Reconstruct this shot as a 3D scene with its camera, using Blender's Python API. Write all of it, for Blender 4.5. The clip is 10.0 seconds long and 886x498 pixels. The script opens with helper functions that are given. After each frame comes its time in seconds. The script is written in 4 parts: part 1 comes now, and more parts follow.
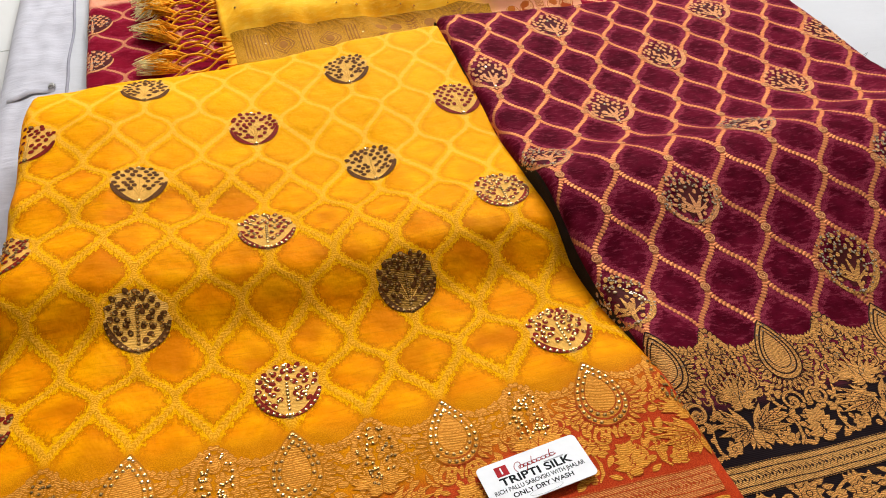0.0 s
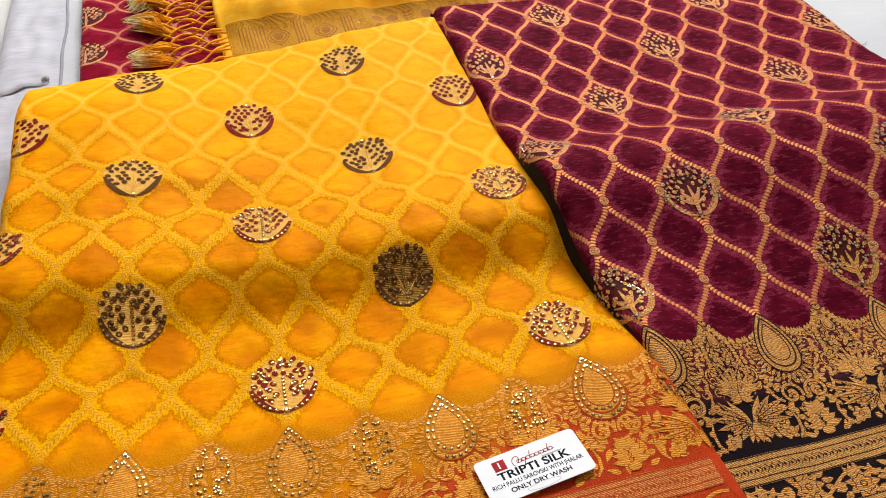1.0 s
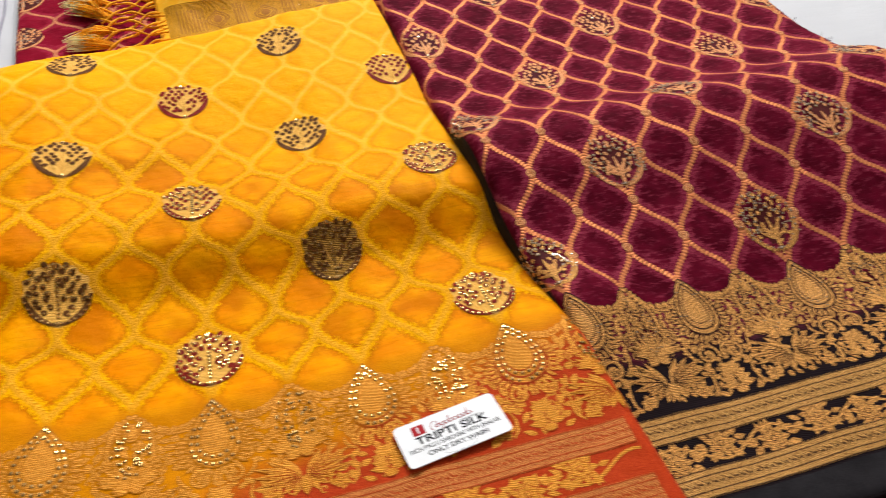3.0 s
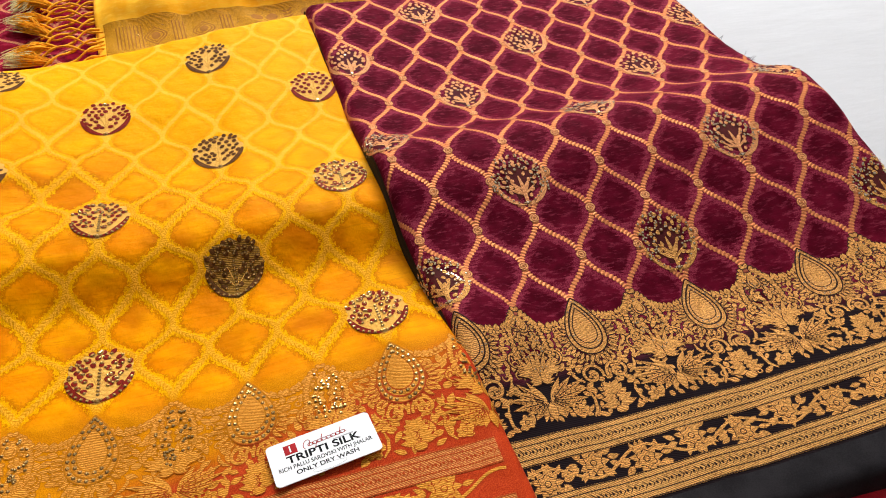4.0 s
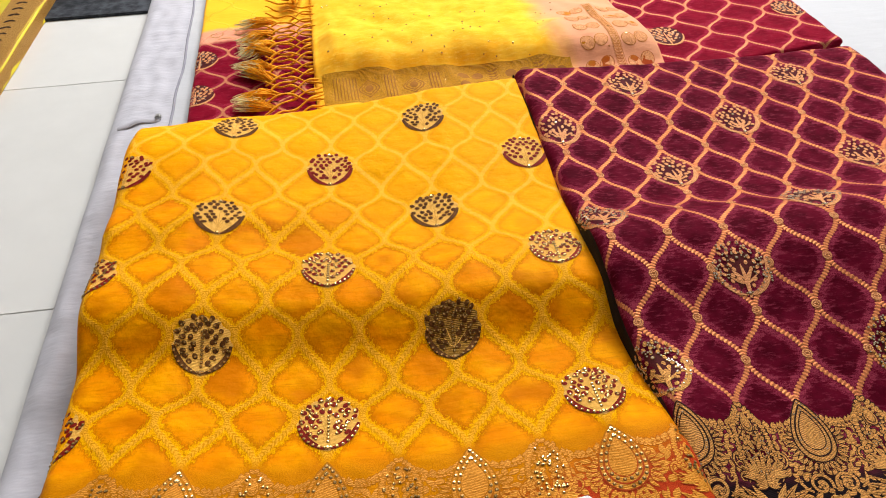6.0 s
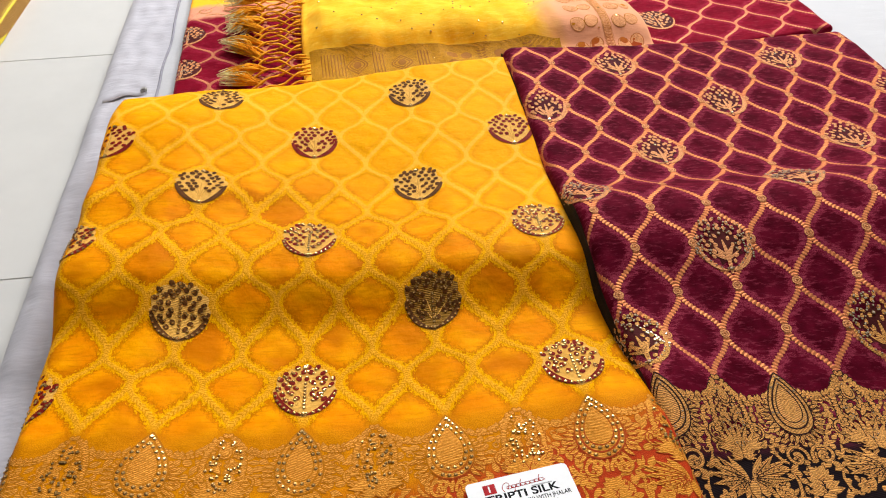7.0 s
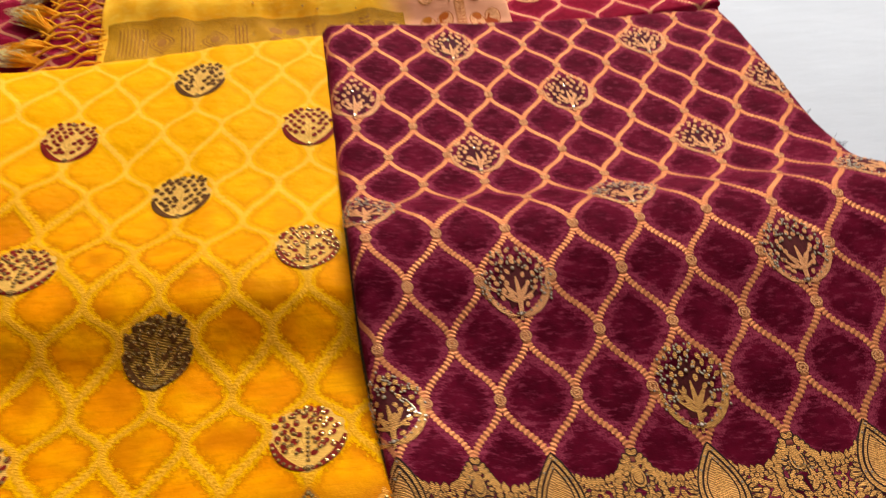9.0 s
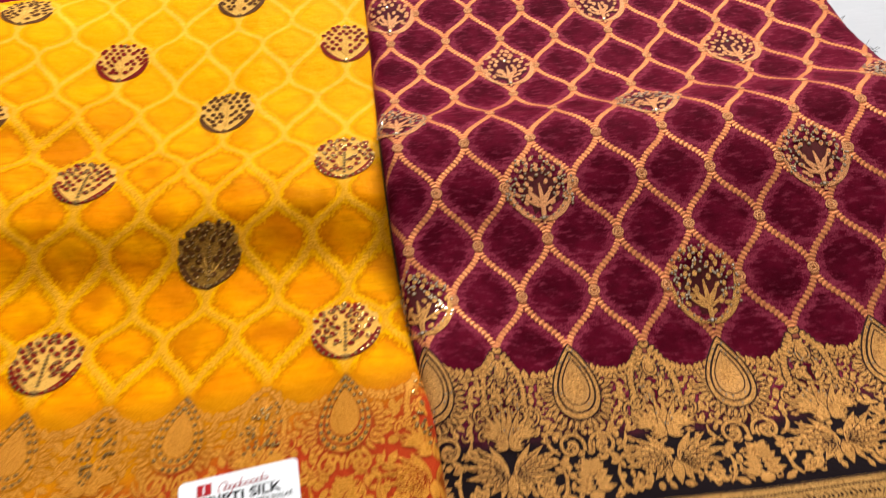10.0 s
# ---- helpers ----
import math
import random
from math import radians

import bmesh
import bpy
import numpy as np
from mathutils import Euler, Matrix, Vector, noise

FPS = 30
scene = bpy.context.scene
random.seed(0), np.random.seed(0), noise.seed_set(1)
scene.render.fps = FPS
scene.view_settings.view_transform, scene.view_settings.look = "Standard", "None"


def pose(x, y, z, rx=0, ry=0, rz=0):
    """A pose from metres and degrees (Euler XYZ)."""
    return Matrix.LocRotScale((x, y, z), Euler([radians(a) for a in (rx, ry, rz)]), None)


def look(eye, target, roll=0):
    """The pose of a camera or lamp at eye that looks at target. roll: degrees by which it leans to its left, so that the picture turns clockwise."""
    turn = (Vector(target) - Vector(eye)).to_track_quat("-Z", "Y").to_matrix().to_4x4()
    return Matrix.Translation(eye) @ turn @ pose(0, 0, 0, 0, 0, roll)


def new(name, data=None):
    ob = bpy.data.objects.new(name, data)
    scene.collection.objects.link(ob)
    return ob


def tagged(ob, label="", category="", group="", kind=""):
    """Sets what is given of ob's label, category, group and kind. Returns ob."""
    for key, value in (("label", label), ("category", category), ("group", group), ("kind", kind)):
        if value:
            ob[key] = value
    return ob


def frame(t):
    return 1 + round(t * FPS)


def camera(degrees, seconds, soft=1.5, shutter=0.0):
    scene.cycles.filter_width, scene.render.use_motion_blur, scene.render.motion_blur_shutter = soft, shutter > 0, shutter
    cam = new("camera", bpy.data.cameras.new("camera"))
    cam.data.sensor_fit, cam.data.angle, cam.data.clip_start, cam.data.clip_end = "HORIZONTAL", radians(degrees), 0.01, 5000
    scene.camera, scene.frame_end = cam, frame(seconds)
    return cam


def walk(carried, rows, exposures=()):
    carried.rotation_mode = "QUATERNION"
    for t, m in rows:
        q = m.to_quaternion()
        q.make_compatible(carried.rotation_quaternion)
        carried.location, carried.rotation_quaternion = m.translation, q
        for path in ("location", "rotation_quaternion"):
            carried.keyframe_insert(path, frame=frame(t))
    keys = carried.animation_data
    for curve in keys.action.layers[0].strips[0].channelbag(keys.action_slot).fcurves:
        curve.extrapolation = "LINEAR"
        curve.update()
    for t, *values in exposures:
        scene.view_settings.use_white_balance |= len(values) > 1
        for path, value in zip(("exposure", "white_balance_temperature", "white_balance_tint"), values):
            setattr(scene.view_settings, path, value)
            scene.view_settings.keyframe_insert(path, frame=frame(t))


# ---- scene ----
cam = camera(58.0, 10.0, soft=1.0, shutter=0.45)
PATH = [
    (0, (0.071, 0.054, 0.58), (0.001, 1.55, -0.745), -0.6),
    (0.5, (0.069, 0.055, 0.58), (0.004, 1.545, -0.753), -0.6),
    (1, (0.072, 0.059, 0.577), (0.007, 1.542, -0.763), -0.7),
    (1.5, (0.073, 0.06, 0.575), (0.005, 1.539, -0.77), -0.8),
    (2, (0.075, 0.059, 0.576), (0.014, 1.534, -0.773), -0.8),
    (2.5, (0.076, 0.059, 0.578), (0.031, 1.531, -0.775), -0.8),
    (3, (0.119, 0.042, 0.568), (0.113, 1.513, -0.787), -0.3),
    (3.2, (0.153, 0.044, 0.573), (0.158, 1.515, -0.782), -0.2),
    (4.3, (0.224, 0.043, 0.581), (0.175, 1.536, -0.749), -0.5),
    (4.5, (0.193, 0.053, 0.583), (0.087, 1.549, -0.739), -1.3),
    (5, (0.128, 0.059, 0.608), (-0.091, 1.564, -0.691), -2.5),
    (5.5, (0.121, 0.049, 0.626), (-0.174, 1.558, -0.654), -2.9),
    (5.7, (0.119, 0.049, 0.625), (-0.188, 1.564, -0.644), -2.6),
    (7, (0.135, 0.037, 0.599), (-0.164, 1.545, -0.681), -0.9),
    (7.5, (0.142, 0.045, 0.59), (-0.124, 1.562, -0.685), 0.5),
    (8, (0.171, 0.061, 0.613), (-0.068, 1.596, -0.646), 1.6),
    (8.5, (0.223, 0.131, 0.609), (0.023, 1.656, -0.67), 2.1),
    (9, (0.301, 0.231, 0.551), (0.087, 1.683, -0.807), 1.0),
    (9.5, (0.323, 0.249, 0.534), (0.067, 1.626, -0.894), -1.0),
    (10, (0.329, 0.195, 0.571), (0.009, 1.489, -0.92), -3.3),
]
walk(cam, [(t, look(eye, target, roll)) for t, eye, target, roll in PATH],
     exposures=[(0, 0.03), (2, 0.04), (3, 0.08), (4.5, 0.18), (5.5, 0.06), (7.5, 0.03), (9, 0.0), (9.5, 0.05), (10, 0.18)])

# ---------------------------------------------------------------- world and light
world = bpy.data.worlds.new("world")
scene.world = world
world.use_nodes = True
world.node_tree.nodes["Background"].inputs[0].default_value = (0.9, 0.95, 1.0, 1)
world.node_tree.nodes["Background"].inputs[1].default_value = 0.05


def panel_lamp(x, y, sx, sy, power):
    data = bpy.data.lights.new("panel_lamp", "AREA")
    data.shape, data.size, data.size_y, data.energy, data.color = "RECTANGLE", sx, sy, power, (0.97, 0.985, 1.0)
    ob = new("panel_lamp", data)
    ob.matrix_world = pose(x, y, 3.12)
    return tagged(ob, "white ceiling light panel shining down", "lamp", "ceiling lights", "structure")


panel_lamp(0.2, 4.2, 2.8, 0.8, 400)
panel_lamp(-1.2, 1.2, 0.6, 0.6, 3)
panel_lamp(1.6, 0.6, 0.6, 0.6, 3)
panel_lamp(0.2, -1.2, 1.2, 0.6, 2.5)


# ---------------------------------------------------------------- node helpers
class Nodes:
    """A small builder for node materials."""

    def __init__(self, name):
        self.mat = bpy.data.materials.new(name)
        self.mat.use_nodes = True
        self.tree = self.mat.node_tree
        self.bsdf = self.tree.nodes["Principled BSDF"]

    def put(self, socket, value):
        if hasattr(value, "links"):
            self.tree.links.new(value, socket)
        elif isinstance(value, (tuple, list)) and len(value) == 3 and socket.type == "RGBA":
            socket.default_value = (*value, 1)
        else:
            socket.default_value = value

    def math(self, op, a, b=0.0, c=0.0):
        n = self.tree.nodes.new("ShaderNodeMath")
        n.operation = op
        for s, v in zip(n.inputs, (a, b, c)):
            self.put(s, v)
        return n.outputs[0]

    def step(self, x, lo, hi):
        """0 at lo, 1 at hi, smooth between."""
        n = self.tree.nodes.new("ShaderNodeMapRange")
        n.interpolation_type = "SMOOTHSTEP"
        for k, v in ((0, x), (1, lo), (2, hi), (3, 0.0), (4, 1.0)):
            self.put(n.inputs[k], v)
        return n.outputs[0]

    def mix(self, f, a, b):
        n = self.tree.nodes.new("ShaderNodeMix")
        n.data_type = "RGBA"
        for k, v in ((0, f), (6, a), (7, b)):
            self.put(n.inputs[k], v)
        return n.outputs[2]

    def coords(self, uv=None):
        if uv:
            n = self.tree.nodes.new("ShaderNodeUVMap")
            n.uv_map = uv
            return n.outputs[0]
        return self.tree.nodes.new("ShaderNodeTexCoord").outputs["Object"]

    def scaled(self, vec, sx, sy=None, sz=None, rot=0.0):
        n = self.tree.nodes.new("ShaderNodeMapping")
        self.put(n.inputs[0], vec)
        n.inputs[2].default_value = (0, 0, rot)
        n.inputs[3].default_value = (sx, sy or sx, sz or sx)
        return n.outputs[0]

    def noise(self, vec, scale, detail=3.0, rough=0.55):
        n = self.tree.nodes.new("ShaderNodeTexNoise")
        self.put(n.inputs["Vector"], vec)
        n.inputs["Scale"].default_value, n.inputs["Detail"].default_value, n.inputs["Roughness"].default_value = scale, detail, rough
        return n.outputs[0]

    def split(self, vec):
        n = self.tree.nodes.new("ShaderNodeSeparateXYZ")
        self.put(n.inputs[0], vec)
        return n.outputs

    def wave(self, x, pitch, phase=0.0):
        """0..1 sine of a length in metres."""
        s = self.math("SINE", self.math("MULTIPLY_ADD", x, 2 * math.pi / pitch, phase))
        return self.math("MULTIPLY_ADD", s, 0.5, 0.5)

    def bump(self, height, depth, normal=None):
        n = self.tree.nodes.new("ShaderNodeBump")
        n.inputs["Strength"].default_value, n.inputs["Distance"].default_value = 1.0, depth
        self.put(n.inputs["Height"], height)
        if normal:
            self.put(n.inputs["Normal"], normal)
        return n.outputs[0]

    def done(self, color, rough=0.5, metal=0.0, normal=None, spec=0.5, sheen=0.0, tint=(1, 1, 1), gloss=(1, 1, 1)):
        i = self.bsdf.inputs
        self.put(i["Base Color"], color)
        self.put(i["Roughness"], rough)
        self.put(i["Metallic"], metal)
        self.put(i["Specular IOR Level"], spec)
        self.put(i["Sheen Weight"], sheen)
        self.put(i["Sheen Tint"], tint)
        i["Sheen Roughness"].default_value = 0.35
        self.put(i["Specular Tint"], gloss)
        if normal:
            self.put(i["Normal"], normal)
        return self.mat


def lattice_distance(n, pitch_half, row):
    """Metres from the nearest line of the ogee lattice, from the map "lattice" (half pitches, rows), and the phase along it."""
    x, y, _ = n.split(n.coords("lattice"))
    k = n.math("FLOOR", x)
    f = n.math("SUBTRACT", x, k)
    odd = n.math("FLOORED_MODULO", k, 2.0)
    sign = n.math("MULTIPLY_ADD", odd, -2.0, 1.0)
    cosine = n.math("COSINE", n.math("MULTIPLY", y, math.pi))
    sharp = n.math("MULTIPLY", cosine, n.math("MULTIPLY_ADD", n.math("ABSOLUTE", cosine), -0.12, 1.12))
    t = n.math("MULTIPLY_ADD", n.math("MULTIPLY", sign, sharp), -0.5, 0.5)
    d1 = n.math("ABSOLUTE", n.math("SUBTRACT", f, t))
    d2 = n.math("ADD", f, t)
    d3 = n.math("SUBTRACT", 2.0, d2)
    d = n.math("MINIMUM", d1, n.math("MINIMUM", d2, d3))
    slope = n.math("MULTIPLY", n.math("SINE", n.math("MULTIPLY", y, math.pi)), 0.5 * math.pi * pitch_half / row)
    lean = n.math("SQRT", n.math("MULTIPLY_ADD", slope, slope, 1.0))
    tilt = n.math("MULTIPLY", slope, sign)
    aside = n.math("MULTIPLY", n.math("SUBTRACT", f, t), pitch_half)
    foot = n.math("ADD", n.math("MULTIPLY", y, row), n.math("DIVIDE", n.math("MULTIPLY", aside, tilt), n.math("MULTIPLY", lean, lean)))
    return n.math("DIVIDE", n.math("MULTIPLY", d, pitch_half), lean), foot


def weave(n, uv, depth=0.00012, pitch=0.0009):
    u, v, _ = n.split(uv)
    a, b = n.wave(u, pitch), n.wave(v, pitch)
    return n.math("MULTIPLY", n.math("ADD", a, b), 0.5)


def border_dye(n, u, s):
    """1 where the yellow cloth is dyed red towards its border, lower on the side of small u."""
    reach = n.math("MULTIPLY_ADD", n.math("MAXIMUM", u, 0.20), -0.24, s)
    flat = n.tree.nodes.new("ShaderNodeCombineXYZ")
    n.put(flat.inputs[0], u), n.put(flat.inputs[1], s)
    reach = n.math("MULTIPLY_ADD", n.noise(flat.outputs[0], 16, 3, 0.55), 0.07, reach)
    return n.step(reach, -0.098, -0.150)


def silk_yellow(name, pitch_half, row):
    n = Nodes(name)
    uv = n.coords("cloth")
    d, along = lattice_distance(n, pitch_half, row)
    u, s, _ = n.split(uv)
    fuzz = n.noise(uv, 900, 2, 0.7)
    hairs = n.noise(n.scaled(uv, 330, 210), 1.0, 3, 0.75)
    soft = n.noise(uv, 26, 3, 0.55)
    cloud = n.noise(n.scaled(uv, 16, 34), 1.0, 3, 0.55)
    streak = n.noise(n.scaled(uv, 30, 330, rot=0.12), 1.0, 3, 0.7)
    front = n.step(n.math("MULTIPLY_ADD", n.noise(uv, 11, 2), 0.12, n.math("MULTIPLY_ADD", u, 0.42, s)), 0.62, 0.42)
    inside = n.step(s, -0.012, 0.004)
    edge = n.math("MULTIPLY_ADD", n.math("SUBTRACT", hairs, 0.5), n.math("MULTIPLY_ADD", front, 0.0165, 0.0060), d)
    frayed = n.math("MULTIPLY_ADD", n.math("SUBTRACT", hairs, 0.5), 0.0075, d)
    core = n.math("MULTIPLY", n.step(frayed, 0.0033, 0.0019), inside)
    halo = n.math("MULTIPLY", n.step(edge, 0.0070, 0.0052), inside)
    rim = n.step(edge, 0.0125, 0.0070)
    # satin cells, a different tone from cell to cell: uneven dye plus painted fold sheen
    cell = n.mix(n.step(cloud, 0.36, 0.64), (0.84, 0.22, 0.0), (0.94, 0.35, 0.0))
    cell = n.mix(n.math("MULTIPLY", n.step(soft, 0.46, 0.74), 0.50), cell, (0.70, 0.16, 0.0))
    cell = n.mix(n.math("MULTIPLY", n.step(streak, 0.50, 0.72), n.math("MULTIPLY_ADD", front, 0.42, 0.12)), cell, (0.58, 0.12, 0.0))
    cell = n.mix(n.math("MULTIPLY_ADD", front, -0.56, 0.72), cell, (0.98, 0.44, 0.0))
    blot = n.math("MULTIPLY", n.step(n.noise(uv, 15, 2, 0.5), 0.48, 0.64), n.step(s, 0.46, 0.30))
    cell = n.mix(n.math("MULTIPLY", blot, n.math("MULTIPLY_ADD", front, 0.42, 0.15)), cell, (0.52, 0.125, 0.0))
    # thin shadow beside the fringe, painted into the cell edges
    cell = n.mix(n.math("MULTIPLY", rim, n.math("MULTIPLY_ADD", front, 0.42, 0.18)), cell, (0.54, 0.13, 0.0))
    # bright fringe along the lattice, then the beige chain itself
    tuft = n.mix(n.step(fuzz, 0.36, 0.60), (0.86, 0.32, 0.0), (1.0, 0.52, 0.0))
    color = n.mix(n.math("MULTIPLY", halo, n.math("MULTIPLY_ADD", front, 0.40, 0.52)), cell, tuft)
    chain = n.math("MAXIMUM", n.step(n.wave(n.math("MULTIPLY_ADD", d, 0.8, along), 0.0030), 0.25, 0.60), n.step(hairs, 0.50, 0.58))
    thread = n.mix(n.math("MULTIPLY", chain, n.step(fuzz, 0.34, 0.54)), (0.70, 0.25, 0.0), (1.0, 0.47, 0.030))
    thread = n.mix(n.math("MULTIPLY_ADD", front, 0.75, 0.15), (1.0, 0.52, 0.055), thread)
    color = n.mix(n.math("MULTIPLY", core, n.math("MULTIPLY_ADD", front, 0.12, 0.75)), color, thread)
    slub = n.noise(n.scaled(uv, 900, 240), 1.0, 2, 0.7)
    color = n.mix(n.math("MULTIPLY", n.step(slub, 0.50, 0.68), 0.30), color, (0.66, 0.21, 0.0))
    # brushed dye: brown smudges near the front, the ochre and the red ground of the border
    smudge = n.math("MULTIPLY", n.step(n.noise(uv, 9, 3, 0.6), 0.54, 0.70), n.step(s, 0.26, 0.14))
    color = n.mix(n.math("MULTIPLY", smudge, 0.45), color, (0.40, 0.13, 0.0))
    ochre = n.mix(n.step(fuzz, 0.38, 0.60), (0.48, 0.15, 0.001), (0.70, 0.26, 0.003))
    color = n.mix(n.math("MULTIPLY", n.step(s, 0.006, -0.022), 0.85), color, ochre)
    ground = n.mix(n.step(fuzz, 0.35, 0.65), (0.36, 0.022, 0.008), (0.54, 0.065, 0.014))
    color = n.mix(border_dye(n, u, s), color, ground)
    height = n.math("MULTIPLY_ADD", halo, n.math("MULTIPLY", n.math("MULTIPLY_ADD", fuzz, 0.6, n.math("MULTIPLY", hairs, 0.5)), n.math("MULTIPLY_ADD", front, 0.9, 0.25)), n.math("MULTIPLY", weave(n, uv), 0.1))
    height = n.math("MULTIPLY_ADD", n.math("MULTIPLY", core, front), n.math("MULTIPLY_ADD", chain, 0.4, 0.2), height)
    puff = n.math("MULTIPLY_ADD", n.step(d, 0.004, 0.020), 0.35, n.math("MULTIPLY_ADD", n.noise(uv, 55, 3, 0.6), 0.55, cloud))
    crease = n.bump(puff, 0.0021)
    normal = n.bump(height, 0.0008, crease)
    return n.done(color, 0.52, 0.0, normal, 0.025, 0.0, (1, 1, 1), (1.0, 0.5, 0.05))


def silk_lattice(name, pitch_half, row, ground, deep, web, gold, border=None, far=None, blush=None):
    n = Nodes(name)
    uv = n.coords("cloth")
    d, along = lattice_distance(n, pitch_half, row)
    u, s, _ = n.split(uv)
    fuzz = n.noise(uv, 800, 2, 0.6)
    streak = n.noise(n.scaled(uv, 110, 330, rot=0.5), 1.0, 3, 0.75)
    soft = n.noise(uv, 30, 3, 0.6)
    wisps = n.noise(n.scaled(uv, 60, 210, rot=0.9), 1.0, 4, 0.8)
    ragged = n.math("MULTIPLY_ADD", n.math("SUBTRACT", streak, 0.5), 0.020, n.math("MULTIPLY_ADD", soft, 0.010, d))
    inner = n.step(ragged, 0.0130, 0.0165)
    color = n.mix(n.step(soft, 0.35, 0.65), ground, deep)
    color = n.mix(n.math("MULTIPLY", n.step(wisps, 0.50, 0.70), 0.55), color, web)
    webbed = n.mix(n.step(n.math("MULTIPLY_ADD", wisps, 0.6, n.math("MULTIPLY", fuzz, 0.4)), 0.42, 0.60), ground, web)
    color = n.mix(inner, webbed, color)
    bars = n.wave(along, 0.0031)
    wide = n.math("MULTIPLY_ADD", bars, 0.0013, 0.0015)
    core = n.step(d, n.math("ADD", wide, 0.0006), wide)
    cord = n.mix(bars, n.mix(0.5, gold, ground), gold)
    cord = n.mix(n.step(fuzz, 0.38, 0.6), n.mix(0.45, gold, ground), cord)
    if border:
        core = n.math("MULTIPLY", core, n.step(s, 0.140, 0.148))
    color = n.mix(core, color, cord)
    if border:
        dye = n.math("MULTIPLY_ADD", n.noise(uv, 14, 2, 0.5), 0.05, s)
        lines = n.mix(n.wave(n.math("MULTIPLY_ADD", u, 0.5, s), 0.0022), border, tuple(c * 0.45 for c in border))
        color = n.mix(n.step(dye, 0.122, 0.094), color, lines)
    if blush:
        color = n.mix(n.step(n.math("MULTIPLY_ADD", n.noise(uv, 18, 3), 0.06, u), 0.585, 0.650), color, blush)
    if far:
        reach = n.math("ADD", s, n.math("MULTIPLY", n.step(u, 0.45, 0.7), -1.0))
        reach = n.math("MULTIPLY_ADD", n.noise(uv, 30, 3, 0.6), 0.03, reach)
        color = n.mix(n.step(reach, 0.262, 0.282), color, (0.80, 0.33, 0.20))
        color = n.mix(n.step(reach, 0.315, 0.335), color, far)
    height = n.math("MULTIPLY_ADD", core, n.math("MULTIPLY_ADD", bars, 0.5, 0.8), n.math("MULTIPLY", fuzz, 0.25))
    crease = n.bump(n.noise(n.scaled(uv, 25, 60), 1.0, 3, 0.6), 0.0012)
    normal = n.bump(height, 0.0007, crease)
    return n.done(color, n.math("MULTIPLY_ADD", core, -0.05, 0.46), n.math("MULTIPLY", core, 0.25), normal, 0.003, 0.10, (0.95, 0.16, 0.21), (1.0, 0.45, 0.5))


def zari(name, base, dark, pitch=0.0016, slant=0.35, metal=0.25, rough=0.45):
    """Woven metallic thread: fine ribs, whose lean differs from piece to piece, and broken threads."""
    n = Nodes(name)
    uv = n.coords()
    u, v, _ = n.split(uv)
    piece = n.tree.nodes.new("ShaderNodeNewGeometry").outputs["Random Per Island"]
    lean = n.math("MULTIPLY_ADD", n.math("SUBTRACT", piece, 0.5), 0.9, slant)
    rib = n.wave(n.math("MULTIPLY_ADD", u, lean, v), pitch)
    grain = n.noise(n.scaled(uv, 500, 1100), 1.0, 2, 0.6)
    patch = n.noise(uv, 60, 2, 0.5)
    tone = n.math("MULTIPLY", n.step(rib, 0.10, 0.66), n.step(grain, 0.30, 0.54))
    color = n.mix(tone, dark, base)
    color = n.mix(n.math("MULTIPLY", n.step(patch, 0.45, 0.75), 0.35), color, n.mix(0.5, dark, base))
    return n.done(color, rough, metal, n.bump(tone, 0.0005), 0.12, 0.0, (1, 1, 1), (1.0, 0.75, 0.4))


def plain(name, color, vary=0.12, rough=0.6, metal=0.0, scale=300, depth=0.0002, spec=0.03, sheen=0.0):
    n = Nodes(name)
    uv = n.coords()
    a, b = n.noise(uv, scale, 3), n.noise(uv, scale * 0.06, 3)
    tone = n.math("MULTIPLY_ADD", b, 0.5, n.math("MULTIPLY", a, 0.5))
    low = tuple(c * (1 - vary) for c in color)
    high = tuple(min(1, c * (1 + vary)) for c in color)
    return n.done(n.mix(n.step(tone, 0.35, 0.65), low, high), rough, metal, n.bump(a, depth), spec, sheen)


def cotton(name, color, wrinkle=0.002):
    n = Nodes(name)
    uv = n.coords()
    folds = n.noise(n.scaled(uv, 7, 22, 7, rot=0.7), 1.0, 4, 0.55)
    grain = n.noise(uv, 1200, 2)
    tone = n.math("MULTIPLY_ADD", n.noise(uv, 5, 3), 0.6, n.math("MULTIPLY", grain, 0.4))
    shade = n.mix(n.step(tone, 0.3, 0.7), tuple(c * 0.93 for c in color), color)
    return n.done(shade, 0.85, 0, n.bump(grain, 0.0001, n.bump(folds, wrinkle)), 0.2, 0.1)


YH, YQ = 0.0313, 0.0491
MH, MQ = 0.0304, 0.0526
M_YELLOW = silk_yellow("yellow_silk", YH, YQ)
M_MAROON = silk_lattice("maroon_silk", MH, MQ, (0.106, 0.0044, 0.0155), (0.060, 0.0023, 0.0082), (0.29, 0.038, 0.070), (0.76, 0.275, 0.100), (0.020, 0.014, 0.016))
M_CRIMSON = silk_lattice("crimson_silk", 0.0415, 0.0525, (0.20, 0.005, 0.018), (0.145, 0.003, 0.012), (0.32, 0.025, 0.055), (0.66, 0.27, 0.13), None, (0.93, 0.50, 0.03))
M_RED = plain("red_silk", (0.45, 0.008, 0.02), 0.25, 0.5, 0, 900, 0.0002, 0.1, 0.05)
M_BLACK = plain("black_selvedge", (0.018, 0.016, 0.018), 0.3, 0.6, 0, 900)
M_BEIGE = zari("beige_thread", (0.93, 0.51, 0.11), (0.86, 0.43, 0.07), 0.0016, 0.1, 0.0, 0.6)
